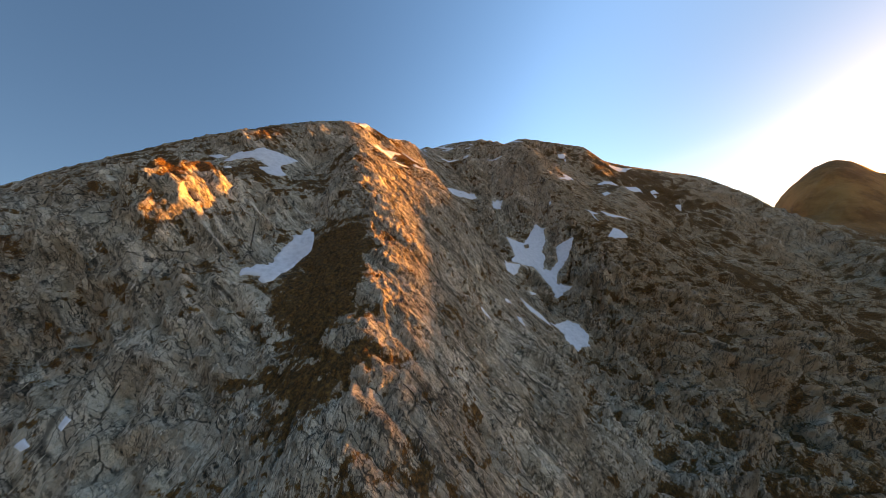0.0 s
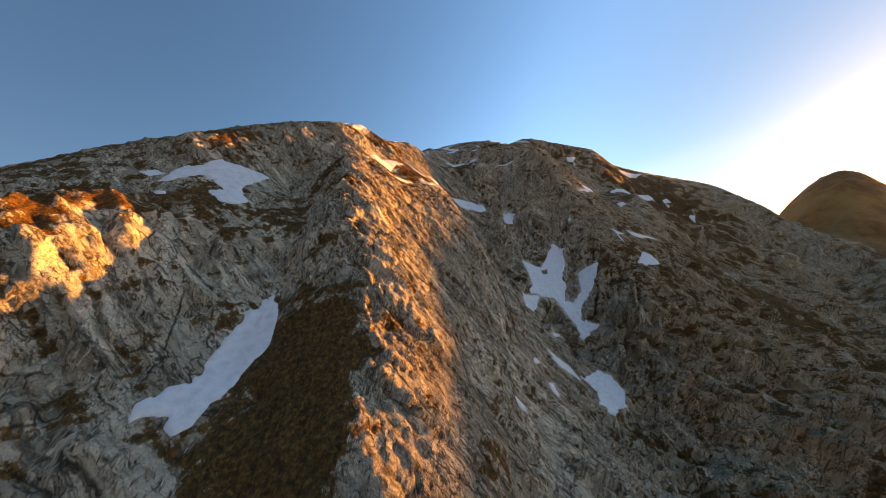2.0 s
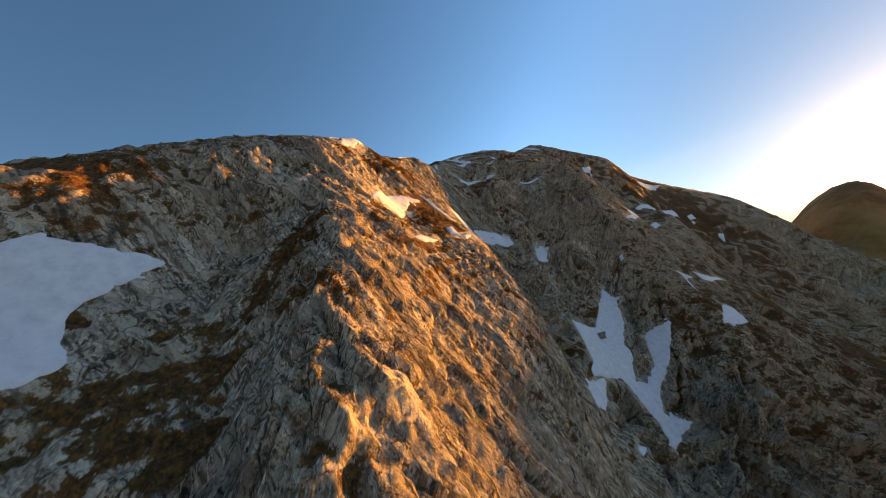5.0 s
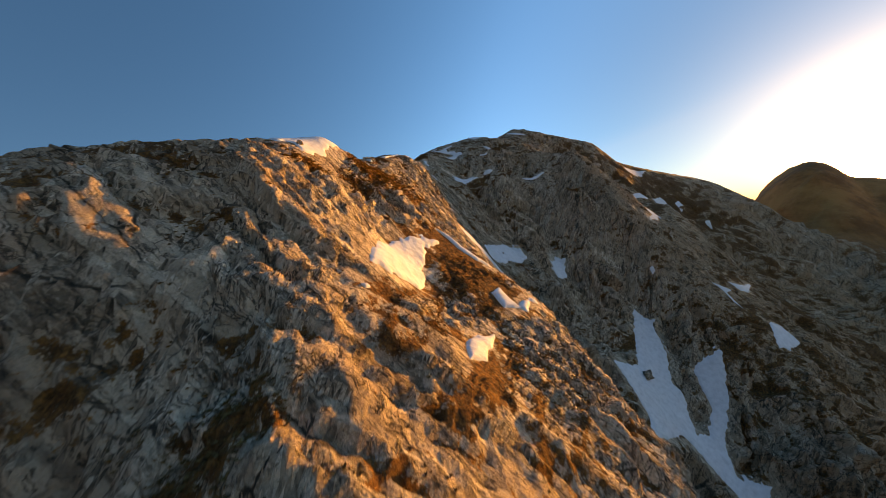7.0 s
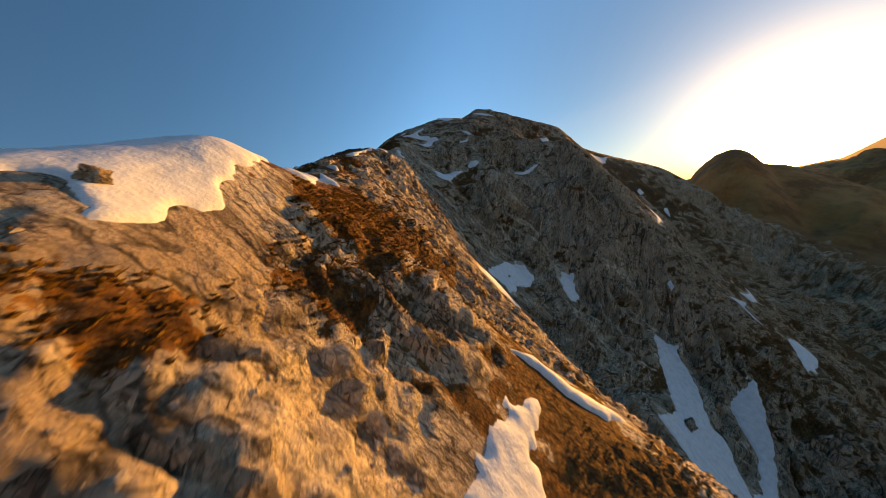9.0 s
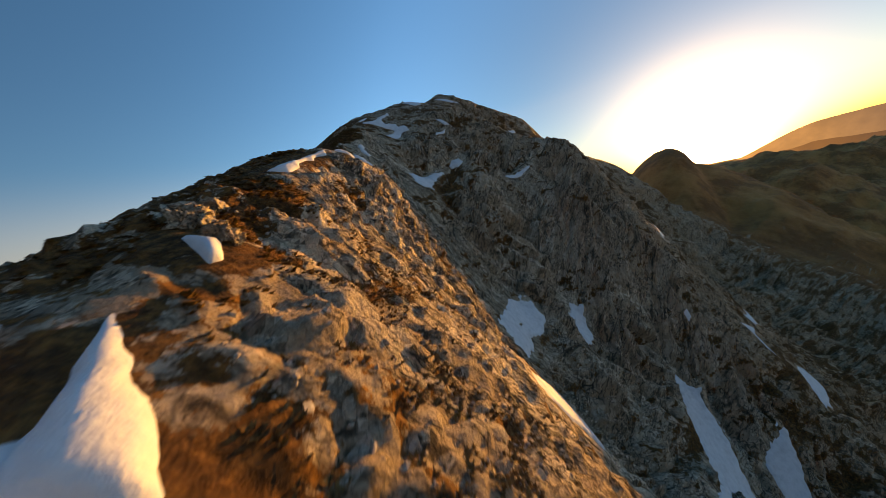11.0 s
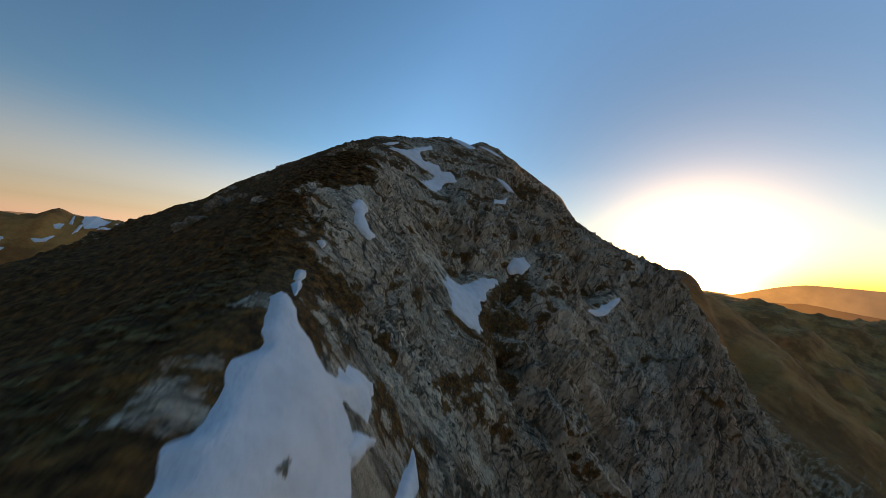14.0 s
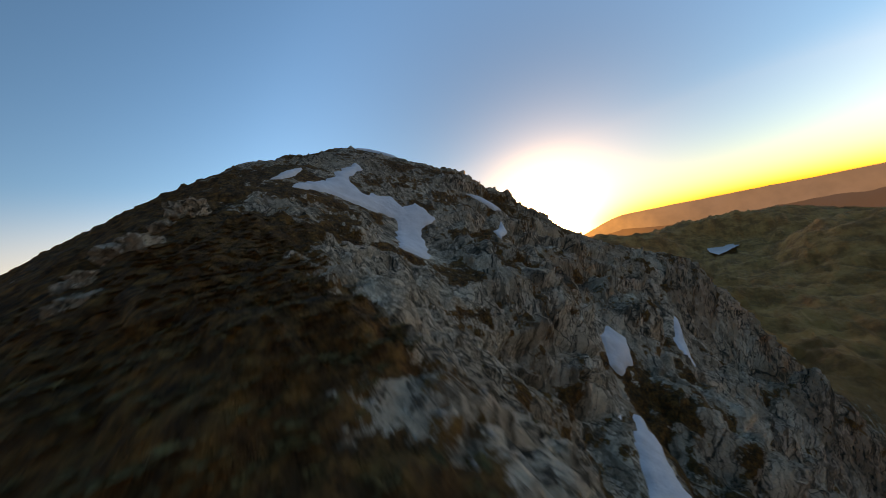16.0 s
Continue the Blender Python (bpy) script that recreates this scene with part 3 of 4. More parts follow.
SNOW_FIELDS.append((0.3, "snow strip among rocks near the summit", [(49, 278.8), (55, 280.6), (53.4, 278.8), (48.1, 277.1)]))
SNOW_FIELDS.append((0.3, "snow strip among rocks near the summit", [(55.2, 286.9), (57.6, 286.3), (59.1, 281.9), (56.3, 282.2)]))
SNOW_FIELDS.append((0.5, "thick wind-packed snow along the sunlit crest", [(-20.2, 182.9), (-19.1, 182.4), (-18.5, 182.3), (-18.4, 181.4), (-18.4, 180.8), (-18.9, 180.3)]))
SNOW_FIELDS.append((0.4, "snow strip among rocks near the summit", [(59.6, 327.6), (67.7, 330.7), (68.2, 320.3), (57.8, 308.6), (57.6, 316.6)]))
SNOW_FIELDS.append((0.4, "snow strip among rocks near the summit", [(153.1, 447), (162.9, 441.7), (169.1, 431.4), (158.3, 430.6), (152.8, 437.9)]))
SNOW_FIELDS.append((0.5, "long snow strip on the dark western turf slope", [(-6.4, 213.8), (-6.4, 214.3), (-6.4, 215.1), (-6.4, 216), (-6.1, 215.7), (-6.1, 215.1), (-6.2, 214.7), (-6.3, 214.2), (-6.3, 213.7)]))
SNOW_FIELDS.append((0.4, "long snow strip on the dark western turf slope", [(-7.4, 214.6), (-7.7, 215.3), (-7.7, 215.3), (-7.4, 214.7)]))
SNOW_FIELDS.append((0.3, "snow strip among rocks near the summit", [(18.4, 283.9), (21.4, 286.9), (25, 289.6), (22, 285.8), (19.8, 284.2)]))
SNOW_FIELDS.append((0.4, "lower snow tongue in the deep gully", [(80.1, 218.4), (82.3, 216.1), (84.7, 213.8), (80.5, 212.4), (76, 213.9), (76.3, 215.9)]))


def inside(outline, x, y):
    """Metres inside an outline (outside: minus), for arrays."""
    q = np.array(outline)
    best, odd = np.full(x.shape, 1e9), np.zeros(x.shape, bool)
    for (ax, ay), (bx, by) in zip(q, np.roll(q, -1, 0)):
        ex, ey = bx - ax, by - ay
        t = np.clip(((x - ax) * ex + (y - ay) * ey) / max(1e-6, ex * ex + ey * ey), 0, 1)
        best = np.minimum(best, np.hypot(x - ax - t * ex, y - ay - t * ey))
        odd ^= ((ay > y) != (by > y)) & (x < ex * (y - ay) / (ey if abs(ey) > 1e-9 else 1e-9) + ax)
    return np.where(odd, best, -best)


def snow_cover(x, y, reach=1.8):
    """How much a place lies under snow, 0 to 1."""
    out = np.zeros(x.shape)
    for depth, label, outline in SNOW_FIELDS:
        q = np.array(outline)
        box = (x > q[:, 0].min() - 2 * reach) & (x < q[:, 0].max() + 2 * reach) & (y > q[:, 1].min() - 2 * reach) & (y < q[:, 1].max() + 2 * reach)
        if box.any():
            out[box] = np.maximum(out[box], smooth(-reach, -0.2, inside(outline, x[box], y[box])))
    return out


def normals(x, y):
    e = 0.6
    zx, zy = (land(x + e, y) - land(x - e, y)) / (2 * e), (land(x, y + e) - land(x, y - e)) / (2 * e)
    ln = np.sqrt(1 + zx * zx + zy * zy)
    return -zx / ln, -zy / ln, 1 / ln


def sheet_mesh(name, x, y, z, keep):
    """A mesh of the quads of a grid whose corners are all kept."""
    i = np.arange(x.size).reshape(x.shape)
    quads = np.stack([i[:-1, :-1], i[:-1, 1:], i[1:, 1:], i[1:, :-1]], -1).reshape(-1, 4)
    quads = quads[keep.ravel()[quads].all(1)]
    used, flat = np.unique(quads, return_inverse=True)
    quads = flat.reshape(-1, 4)
    me = bpy.data.meshes.new(name)
    me.vertices.add(len(used))
    me.vertices.foreach_set("co", np.stack([x, y, z], -1).reshape(-1, 3)[used].ravel())
    me.loops.add(quads.size)
    me.loops.foreach_set("vertex_index", quads.ravel().astype(np.int32))
    me.polygons.add(len(quads))
    me.polygons.foreach_set("loop_start", np.arange(0, quads.size, 4, dtype=np.int32))
    me.polygons.foreach_set("use_smooth", np.ones(len(quads), bool))
    me.update(calc_edges=True)
    return me


def snow_patch(depth, label, outline):
    """Snow that lies on the land: domed, with a thick rounded rim and a ragged edge."""
    q = np.array(outline)
    lo, hi = q.min(0) - 0.8, q.max(0) + 0.8
    step = max(0.12, max(hi - lo) / 90, min(0.5, max(hi - lo) / 70))
    x, y = np.meshgrid(np.arange(lo[0], hi[0], step), np.arange(lo[1], hi[1], step))
    z = land(x, y)
    nx, ny, nz = normals(x, y)
    mid = q.mean(0)
    away = max(-72 - mid[0], mid[0] - 96, 50 - mid[1], mid[1] - 290)
    if away > -2:
        # beyond the fine part of the ground the snow rests on the sheet itself
        z = np.array([GROUND.ray_cast(Vector((a, b, 900)), Vector((0, 0, -1)))[1].z for a, b in zip(x.ravel(), y.ravel())]).reshape(x.shape)
        nx, ny, nz = nx * 0, ny * 0, nz * 0 + 1
    d = inside(outline, x, y)
    wide = max(0.3, d.max())
    grain = 1.6 + max(0, away) / 120
    d = d + min(0.45 + max(0, away) / 250, wide * 0.16) * layers(x / grain, y / grain, z / grain, 3, 90)
    rim = min(0.7, wide * 0.5)
    lift = 0.1 + 0.35 * min(1, max(0, away) / 100) + max(0, away - 300) / 500
    up = -0.35 + (0.35 + lift + depth * 0.35) * smooth(-rim * 0.6, rim * 0.7, d) + depth * 0.5 * smooth(0, wide, d)
    up += 0.09 * layers(x / 3.2, y / 3.2, z / 3.2, 2, 33) * smooth(0, 1, d)
    me = sheet_mesh("snow_patch", x + nx * up, y + ny * up, z + nz * up, d > -rim * 0.5 - step)
    me.materials.append(SNOW)
    return tagged(new("snow_patch", me), label, "snow", "snow patches on the mountain")


# far hills: x, y, height, radius along and across, and the way the long axis runs (degrees from +x)
HILLS = [(890, 603, 446, 330, 150, 30), (905, 564, 401, 300, 200, 30), (1300, 1050, 400, 500, 230, 30), (1750, 700, 290, 420, 260, 90), (-530, 1490, 470, 330, 200, 20), (-900, 1700, 430, 500, 260, 150),
         (-1500, 900, 260, 600, 300, 60), (1500, 1900, 420, 700, 350, 30), (300, 2300, 400, 600, 350, 0), (2300, -300, 250, 700, 350, 110), (2600, 1000, 330, 600, 300, 120),
         # (350, 1850) is unseen, added to keep the sun off the far western mountain
         (700, -1300, 260, 700, 400, 10), (-1400, -900, 300, 800, 400, 70), (3200, 2200, 420, 700, 400, 60), (350, 1850, 570, 380, 170, 68), (3400, 200, 330, 600, 400, 100), (-2500, 2600, 420, 900, 500, 40)]


def far_land(x, y):
    z = 90 + 60 * layers(x / 700, y / 700, x * 0 + 3.3, 3, 40)
    calm = 1.0
    for k, (hx, hy, hz, a, b, turn) in enumerate(HILLS):
        c, s = math.cos(radians(turn)), math.sin(radians(turn))
        u, v = ((x - hx) * c + (y - hy) * s) / a, ((y - hy) * c - (x - hx) * s) / b
        # the first hill is flat-topped and falls away steeply to its shoulder in the south; both are smooth
        v = np.where(v < 0, v * 1.6, v) if k == 0 else v
        d = (u * u + v * v) ** (1.5 if k == 0 else 1.0)
        calm = 1 - 0.85 * np.exp(-d) if k == 1 else calm
        z = np.maximum(z, 60 + (hz - 60) * np.clip(1 - 0.55 * d / (0.35 + np.sqrt(d)), 0, 1) ** 1.1)
    bowl = np.exp(-((x - 2200) / 1000) ** 4 - ((y - 200) / 260) ** 4)
    z = z * (1 - bowl) + 70 * bowl
    r = np.hypot(x - 100, y - 200)
    az = np.arctan2(x - 100, y - 200)
    rim = 250 + 26 * layers(az * 6, az * 0 + 2.1, az * 0, 4, 77)
    return np.maximum(z, 60 + (rim - 60) * smooth(3300, 4500, r)) + calm * (26 * layers(x / 170, y / 170, z / 170, 4, 51, True) + 7 * layers(x / 45, y / 45, z / 60, 2, 57, True)) * smooth(350, 700, r) * (1 - smooth(3800, 4300, r))


def lines_of(core_a, core_b, crest, reach):
    """Grid lines: closest along the crest, close over the mountain, then ever wider apart."""
    core = np.concatenate([np.arange(core_a, crest[0], 0.52), np.arange(crest[0], crest[1], 0.25), np.arange(crest[1], core_b, 0.52)])
    out, d, step = [], 0.0, 0.52
    while d < reach:
        step *= 1.024
        d += step
        out.append(d)
    out = np.array(out)
    return np.concatenate([core[0] - out[::-1], core, core[-1] + out])


def full_land(x, y):
    r = np.hypot(x - 90, y - 220)
    near = smooth(720, 430, r)
    z = far_land(x, y)
    k = near > 0
    z[k] = z[k] * (1 - near[k]) + land(x[k], y[k]) * near[k]
    return z


TURF_AND_SHADE_SPOTS = [(-25, 64, 9, 0.9), (-27, 78, 7, 0.8), (-22, 92, 5, 0.3), (-38, 106, 10, 0.2), (-34, 118, 7, 0.2), (-10, 128, 9, 0.3), (-4, 147, 7, 0.8), (-20, 130, 5, 0.1),
              (-24, 150, 8, 0.2), (-15, 165, 9, 0.5), (-24, 166, 8, 0.35), (-20, 185, 9, 0.1), (-33, 215, 20, 0.9), (-14, 238, 12, 0.9), (-18, 258, 18, 0.75),
              (0, 262, 9, 0.7), (4, 275, 14, 0.5), (-60, 240, 50, 0.9), (-10, 310, 40, 0.6), (-100, 110, 30, 0.35), (-60, 122, 12, 0.3),
              (-11, 186, 8, -0.05), (-9, 196, 6, -0.1), (-7.5, 204, 4, -0.45), (-6.4, 255, 4, -0.4), (-7, 263, 4, -0.3), (-2, 250, 3, -0.25), (1, 246, 2.5, -0.2), (-9, 198, 1.0, 0.6), (-5, 202, 0.9, 0.6), (-8, 203, 0.9, 0.6), (-10, 186, 1.3, 0.6), (-12, 183, 1.2, 0.6), (6, 246, 4, -0.6), (13, 256, 3, -0.7), (16, 262, 3.5, -0.7), (21, 270, 5, -0.6),
              (-26, 60, 5, 0.6), (-25, 53, 4.5, 0.5), (-25, 46, 4, 0.4), (-14, 52, 1.8, 0.5), (-6, 60, 1.5, 0.5), (-17, 49, 2, 0.5), (-15, 124, 2.2, 0.7), (-10, 129, 2.6, 0.7), (-4, 153, 3, 0.6),
              (-20, 77, 3, 0.8), (-21, 70, 4, 0.9), (-25, 65, 6, 0.8), (-24, 75, 4, 0.6), (-31, 116, 3.5, 0.7), (-34, 111, 3, 0.7), (-36, 105, 2.6, 0.7), (-35, 99, 2.6, 0.7),
              (-58, 96, 5, 0.6), (-28, 138, 6, -0.4), (-22, 148, 4, -0.4), (-30, 130, 5, -0.3), (-20, 158, 2.5, 0.8), (-16, 162, 4, 0.6), (-22, 152, 2.2, 0.8), (-8, 152, 3, 0.9), (-26, 145, 1.6, 0.7), (-10, 202, 1.2, 0.6),
              # (-60, 72), (-52, 98) and the eastern spur's: part turf, part painted vignette and shade
              (-18, 182, 1.2, 0.5), (-17, 192, 2.5, 0.25), (5, 260, 3.5, 0.3), (10.5, 256.5, 1.6, -0.25), (13, 262, 2.5, -0.5), (15, 267, 2.5, -0.4), (-8, 229, 4, 0.9), (-5, 224, 2, 0.6), (-10, 234, 4, 0.6), (-16, 186, 3.6, -0.3), (-15.1, 189.6, 1.6, 0.6), (-15.8, 191.2, 2, 0.5), (270, 400, 70, 0.45), (340, 410, 70, 0.6), (105, 190, 22, 0.3), (135, 205, 28, 0.45), (200, 227, 40, 0.5), (250, 250, 45, 0.5), (-60, 72, 16, 0.25), (-52, 98, 14, 0.2), (190, 330, 28, 0.4), (150, 300, 25, 0.3)]

# rounded noses of rock that stand out from the western cliff: x, y, radius, how far
NOSES = [(-75, 109.5, 4.0, 1.8), (-67, 111, 4.5, 2.2), (-62, 112.5, 3, 1.4), (-49, 125.8, 3.0, 1.9), (-85, 65, 3.0, 2.2), (-80, 67, 2.5, 1.8)]


def ground_sheet():
    gx, gy = lines_of(-72, 96, (-34, 16), 4850), lines_of(50, 290, (132, 268), 4750)
    x, y = np.meshgrid(gx, gy)
    z = full_land(x, y)
    zy, zx = np.gradient(z, gy, gx)
    ln = np.sqrt(1 + zx * zx + zy * zy)
    nx, ny, nz = -zx / ln, -zy / ln, 1 / ln
    r = np.hypot(x - 40, y - 190)
    core, r0 = smooth(900, 300, r), r
    p = [v.copy() for v in (x, y, z)]
    # turf lies on the gentler ground, and in known hollows; some spots paint shade in
    turf = smooth(0.55, 0.85, nz) * 0.34 + 0.3 * layers(x / 8, y / 8, z / 8, 4, 8) + 0.0
    turf += 0.35 * layers(x / 2.6, y / 2.6, z / 1.6, 3, 9) + 0.25 * layers(x / 14, y / 14, z / 3.2, 3, 19, True)
    for tx, ty, tr, tv in TURF_AND_SHADE_SPOTS:
        turf += tv * np.exp(-((x - tx) ** 2 + (y - ty) ** 2) / tr ** 2)
    turf += 1.3 * smooth(450, 800, r)
    bare = 1 - 0.7 * np.clip(turf, 0, 1)
    # beds dip steeply to the east; flutes and joints run down the faces
    wx, wy, wz = (layers(x / 9, y / 9, z / 9, 3, s) for s in (60, 61, 62))
    ux, uy, uz = x + 0.9 * wx, y + 0.9 * wy, z + 0.9 * wz
    spine = np.array([q[:2] for q in spread([RIB, CREST, WEST_SIDE, LEDGE, WEST_CREST, SUMMIT_RIDGE, EAST_SHOULDER, SPUR_EAST, SPUR[:3]], 9)])
    off = np.full(x.shape, 1e9)
    for qx, qy in spine:
        off = np.minimum(off, np.hypot(x - qx, y - qy))
    far_off = smooth(10, 55, off)
    wide = smooth(14, 60, off) * (1 - 0.92 * snow_cover(x, y, 9.0))
    d = (0.5 + 1.2 * far_off) * layers(ux / 17, uy / 17, uz / 17, 3, 1, True)
    east = smooth(-0.15, 0.15, nx)
    cut = np.zeros(x.shape)
    faces = np.maximum(smooth(232, 250, y), smooth(24, 45, x)) * smooth(8, 24, off)
    for side, lean, seed in ((east, -0.55, 21), (1 - east, 0.42, 121)):
        up = math.sqrt(1 - lean * lean)
        across, along = up * ux - lean * uz, lean * ux + up * uz
        f = 4.4 * wide * layers(across / 13, uy / 13, along / 60, 3, seed, True)
        f += 8.0 * wide * (layers(across / 42, uy / 42, along / 150, 2, seed + 17, True) - 0.15)
        f += (0.75 + 0.6 * wide) * layers(across / 3.2, uy / 3.4, along / 30, 2, seed + 4, True)
        f += 0.32 * layers(across / 1.15, uy / 1.2, along / 8, 2, seed + 8, True)
        f += 1.4 * smooth(9, 28, off) * layers(across / 7, uy / 7, along / 34, 2, seed + 23, True)
        for wide_by, long, thin, deep_by, where_on, grown, salt in ((4.5, 26, 0.07, 1.1, 1.0, 0.45, 11), (2.0, 9, 0.09, 0.6, 1.0, 0.3, 13), (15, 55, 0.075, 3.6, faces, 0.55, 31), (8, 24, 0.08, 1.2, faces, 0.5, 33)):
            cleft = where_on * np.exp(-(soft_noise(across / wide_by, uy / wide_by, along / long, seed + salt) / thin) ** 2)
            f = f - deep_by * cleft
            cut = np.maximum(cut, side * cleft * grown)
        d += side * f
    block = 2.4 * layers(ux / 7.5, uy / 7.5, uz / 6, 2, 31)
    d += 0.4 * (np.floor(block) + smooth(0.62, 1.0, block - np.floor(block)) - block + 0.2)
    block = 2.2 * layers(x / 2.6, y / 2.6, z / 2.6, 2, 35)
    d += 0.2 * (np.floor(block) + smooth(0.6, 1.0, block - np.floor(block)) - block + 0.2)
    d += 0.15
    turf = turf + cut * (1 - smooth(450, 800, r0))
    # big square-cut buttresses and ledges on the summit massif and the walls of the gully
    for wide_by, high, tall, seed in ((24, 14, 3.2, 141), (9.5, 6, 0.7, 151)):
        block = 1.9 * layers(ux / wide_by, uy / wide_by, uz / (wide_by * 1.5), 2, seed)
        step = np.floor(block) + smooth(0.55, 1.0, block - np.floor(block)) - block
        d += faces * tall * (step + 0.3 + 0.55 * layers(ux / high, uy / high, uz / (high * 2.2), 2, seed + 4, True))
    # knobbly weathered rock along the crest
    crest = smooth(26, 8, off) * smooth(126, 146, y)
    calm = 1 - 0.45 * np.exp(-((x + 12) ** 2 + (y - 186) ** 2) / 100) + 0.7 * np.exp(-((x + 8) ** 2 + (y - 203) ** 2) / 40)
    d *= 1 - 0.35 * crest
    d += crest * (0.7 * np.abs(layers(x / 2.4, y / 2.4, z / 2.0, 2, 71)) + 0.42 * np.abs(layers(x / 0.95, y / 0.95, z / 0.85, 2, 74)) - 0.34) * calm
    for bx, by, br, bh in NOSES:
        near = np.exp(-((x - bx) ** 2 + (y - by) ** 2) / br ** 2)
        d = d * (1 - 0.25 * near) + bh * near * (1 + 0.5 * layers(x / 3.5, y / 3.5, z / 3.5, 2, 80))
    d = (d * bare + 0.16 * layers(x / 1.1, y / 1.1, z / 1.1, 2, 12) * smooth(260, 120, r)) * core
    d *= (1 - 0.95 * snow_cover(x, y)) * (1 - 0.6 * snow_cover(x, y, 4.0))
    x, y, z = p[0] + nx * d, p[1] + ny * d, p[2] + nz * d
    rows, cols = x.shape
    i = np.arange(rows * cols).reshape(rows, cols)
    quads = np.stack([i[:-1, :-1], i[:-1, 1:], i[1:, 1:], i[1:, :-1]], -1).reshape(-1, 4)
    me = bpy.data.meshes.new("ground")
    me.vertices.add(rows * cols)
    me.vertices.foreach_set("co", np.stack([x, y, z], -1).ravel())
    me.loops.add(quads.size)
    me.loops.foreach_set("vertex_index", quads.ravel().astype(np.int32))
    me.polygons.add(len(quads))
    me.polygons.foreach_set("loop_start", np.arange(0, quads.size, 4, dtype=np.int32))
    me.polygons.foreach_set("use_smooth", np.ones(len(quads), bool))
    me.update(calc_edges=True)
    me.attributes.new("turf", "FLOAT", "POINT").data.foreach_set("value", turf.ravel().astype(np.float32))
    # far ground that takes the grass colour with the haze painted in
    me.attributes.new("hazed_meadow", "FLOAT", "POINT").data.foreach_set("value", smooth(420, 800, r0).ravel().astype(np.float32))
    # eastwards the rock takes on the brown that includes painted glare
    glare_brown = smooth(45, 125, p[0] + 14 * layers(x / 30, y / 30, z / 30, 3, 86))
    me.attributes.new("glare_brown", "FLOAT", "POINT").data.foreach_set("value", glare_brown.ravel().astype(np.float32))
    me.materials.append(ROCK)
    return tagged(new("ground", me), "limestone mountain ridge with brown turf, falling to wooded valleys", "mountain", kind="structure")


GROUND = ground_sheet()


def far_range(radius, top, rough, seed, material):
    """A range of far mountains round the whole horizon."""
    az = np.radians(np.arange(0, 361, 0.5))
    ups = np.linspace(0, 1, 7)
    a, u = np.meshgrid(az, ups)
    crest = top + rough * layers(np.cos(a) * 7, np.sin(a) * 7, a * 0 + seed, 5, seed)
    # crest cut low towards the sun, added so that the sun lamp clears the range
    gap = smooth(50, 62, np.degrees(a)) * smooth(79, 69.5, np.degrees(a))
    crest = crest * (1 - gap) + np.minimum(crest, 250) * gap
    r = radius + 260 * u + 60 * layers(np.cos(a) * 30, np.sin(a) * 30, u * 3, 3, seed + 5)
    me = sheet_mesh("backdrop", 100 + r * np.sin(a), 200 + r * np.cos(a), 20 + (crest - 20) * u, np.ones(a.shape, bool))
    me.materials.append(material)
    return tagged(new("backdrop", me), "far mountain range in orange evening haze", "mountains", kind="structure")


# the haze of both ranges is emission colour, not air
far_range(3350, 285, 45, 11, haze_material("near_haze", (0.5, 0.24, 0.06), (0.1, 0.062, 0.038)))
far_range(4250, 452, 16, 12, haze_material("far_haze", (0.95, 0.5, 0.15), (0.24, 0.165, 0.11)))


def lake():
    """A far lake in the valley, with the pale sky's reflection put into its base colour."""
    m = Mat("lake_water", 0.35)
    m.bsdf.inputs["Specular IOR Level"].default_value = 1.0
    m.link(m.ramp(m.noise(m.place(), 0.01, 4.0), (0.4, (0.48, 0.47, 0.46)), (0.6, (0.58, 0.56, 0.54))), m.bsdf.inputs["Base Color"])
    shore = [(2855, 305), (2640, 290), (2480, 250), (2600, 205), (2700, 182), (2830, 140), (2950, 108), (3080, 70), (3060, 130), (2960, 200), (2900, 245)]
    bm = bmesh.new()
    face = bm.faces.new([bm.verts.new((x, y, 96)) for x, y in reversed(shore)])
    bmesh.ops.recalc_face_normals(bm, faces=[face])
    me = bpy.data.meshes.new("water")
    bm.to_mesh(me)
    bm.free()
    me.materials.append(m.m)
    return tagged(new("water", me), "pale lake lying in the far hazy valley", "lake", kind="structure")


lake()

for one in SNOW_FIELDS:
    snow_patch(*one)
FAR_SNOW = [
    [(-511, 1428), (-517, 1465), (-483, 1459), (-464, 1463), (-472, 1444), (-476, 1410), (-493, 1400), (-501, 1413)],
    [(-528, 1421), (-534, 1451), (-518, 1406), (-525, 1406)],
    [(-544, 1384), (-537, 1397), (-531, 1400), (-531, 1386), (-538, 1380)],
    [(-505, 1378), (-505, 1405), (-498, 1411), (-499, 1387)],
    [(-472, 1402), (-455, 1415), (-443, 1416), (-455, 1405)],
    [(-452, 1454), (-419, 1460), (-420, 1427), (-438, 1453)],
    [(-413, 1468), (-409, 1472)],
    [(-558, 1343), (-542, 1350), (-530, 1366), (-534, 1347), (-549, 1340)],
    [(-486, 1389), (-472, 1381), (-461, 1389), (-469, 1379)],
    [(-652, 1309), (-627, 1323), (-599, 1342), (-599, 1321), (-582, 1312), (-587, 1297), (-623, 1301), (-641, 1290)],
    [(-627, 1267), (-627, 1279), (-617, 1270), (-597, 1261), (-615, 1252)],
]
for one in FAR_SNOW:
    snow_patch(1.5, "snow patch on the dark far mountain to the west", one)


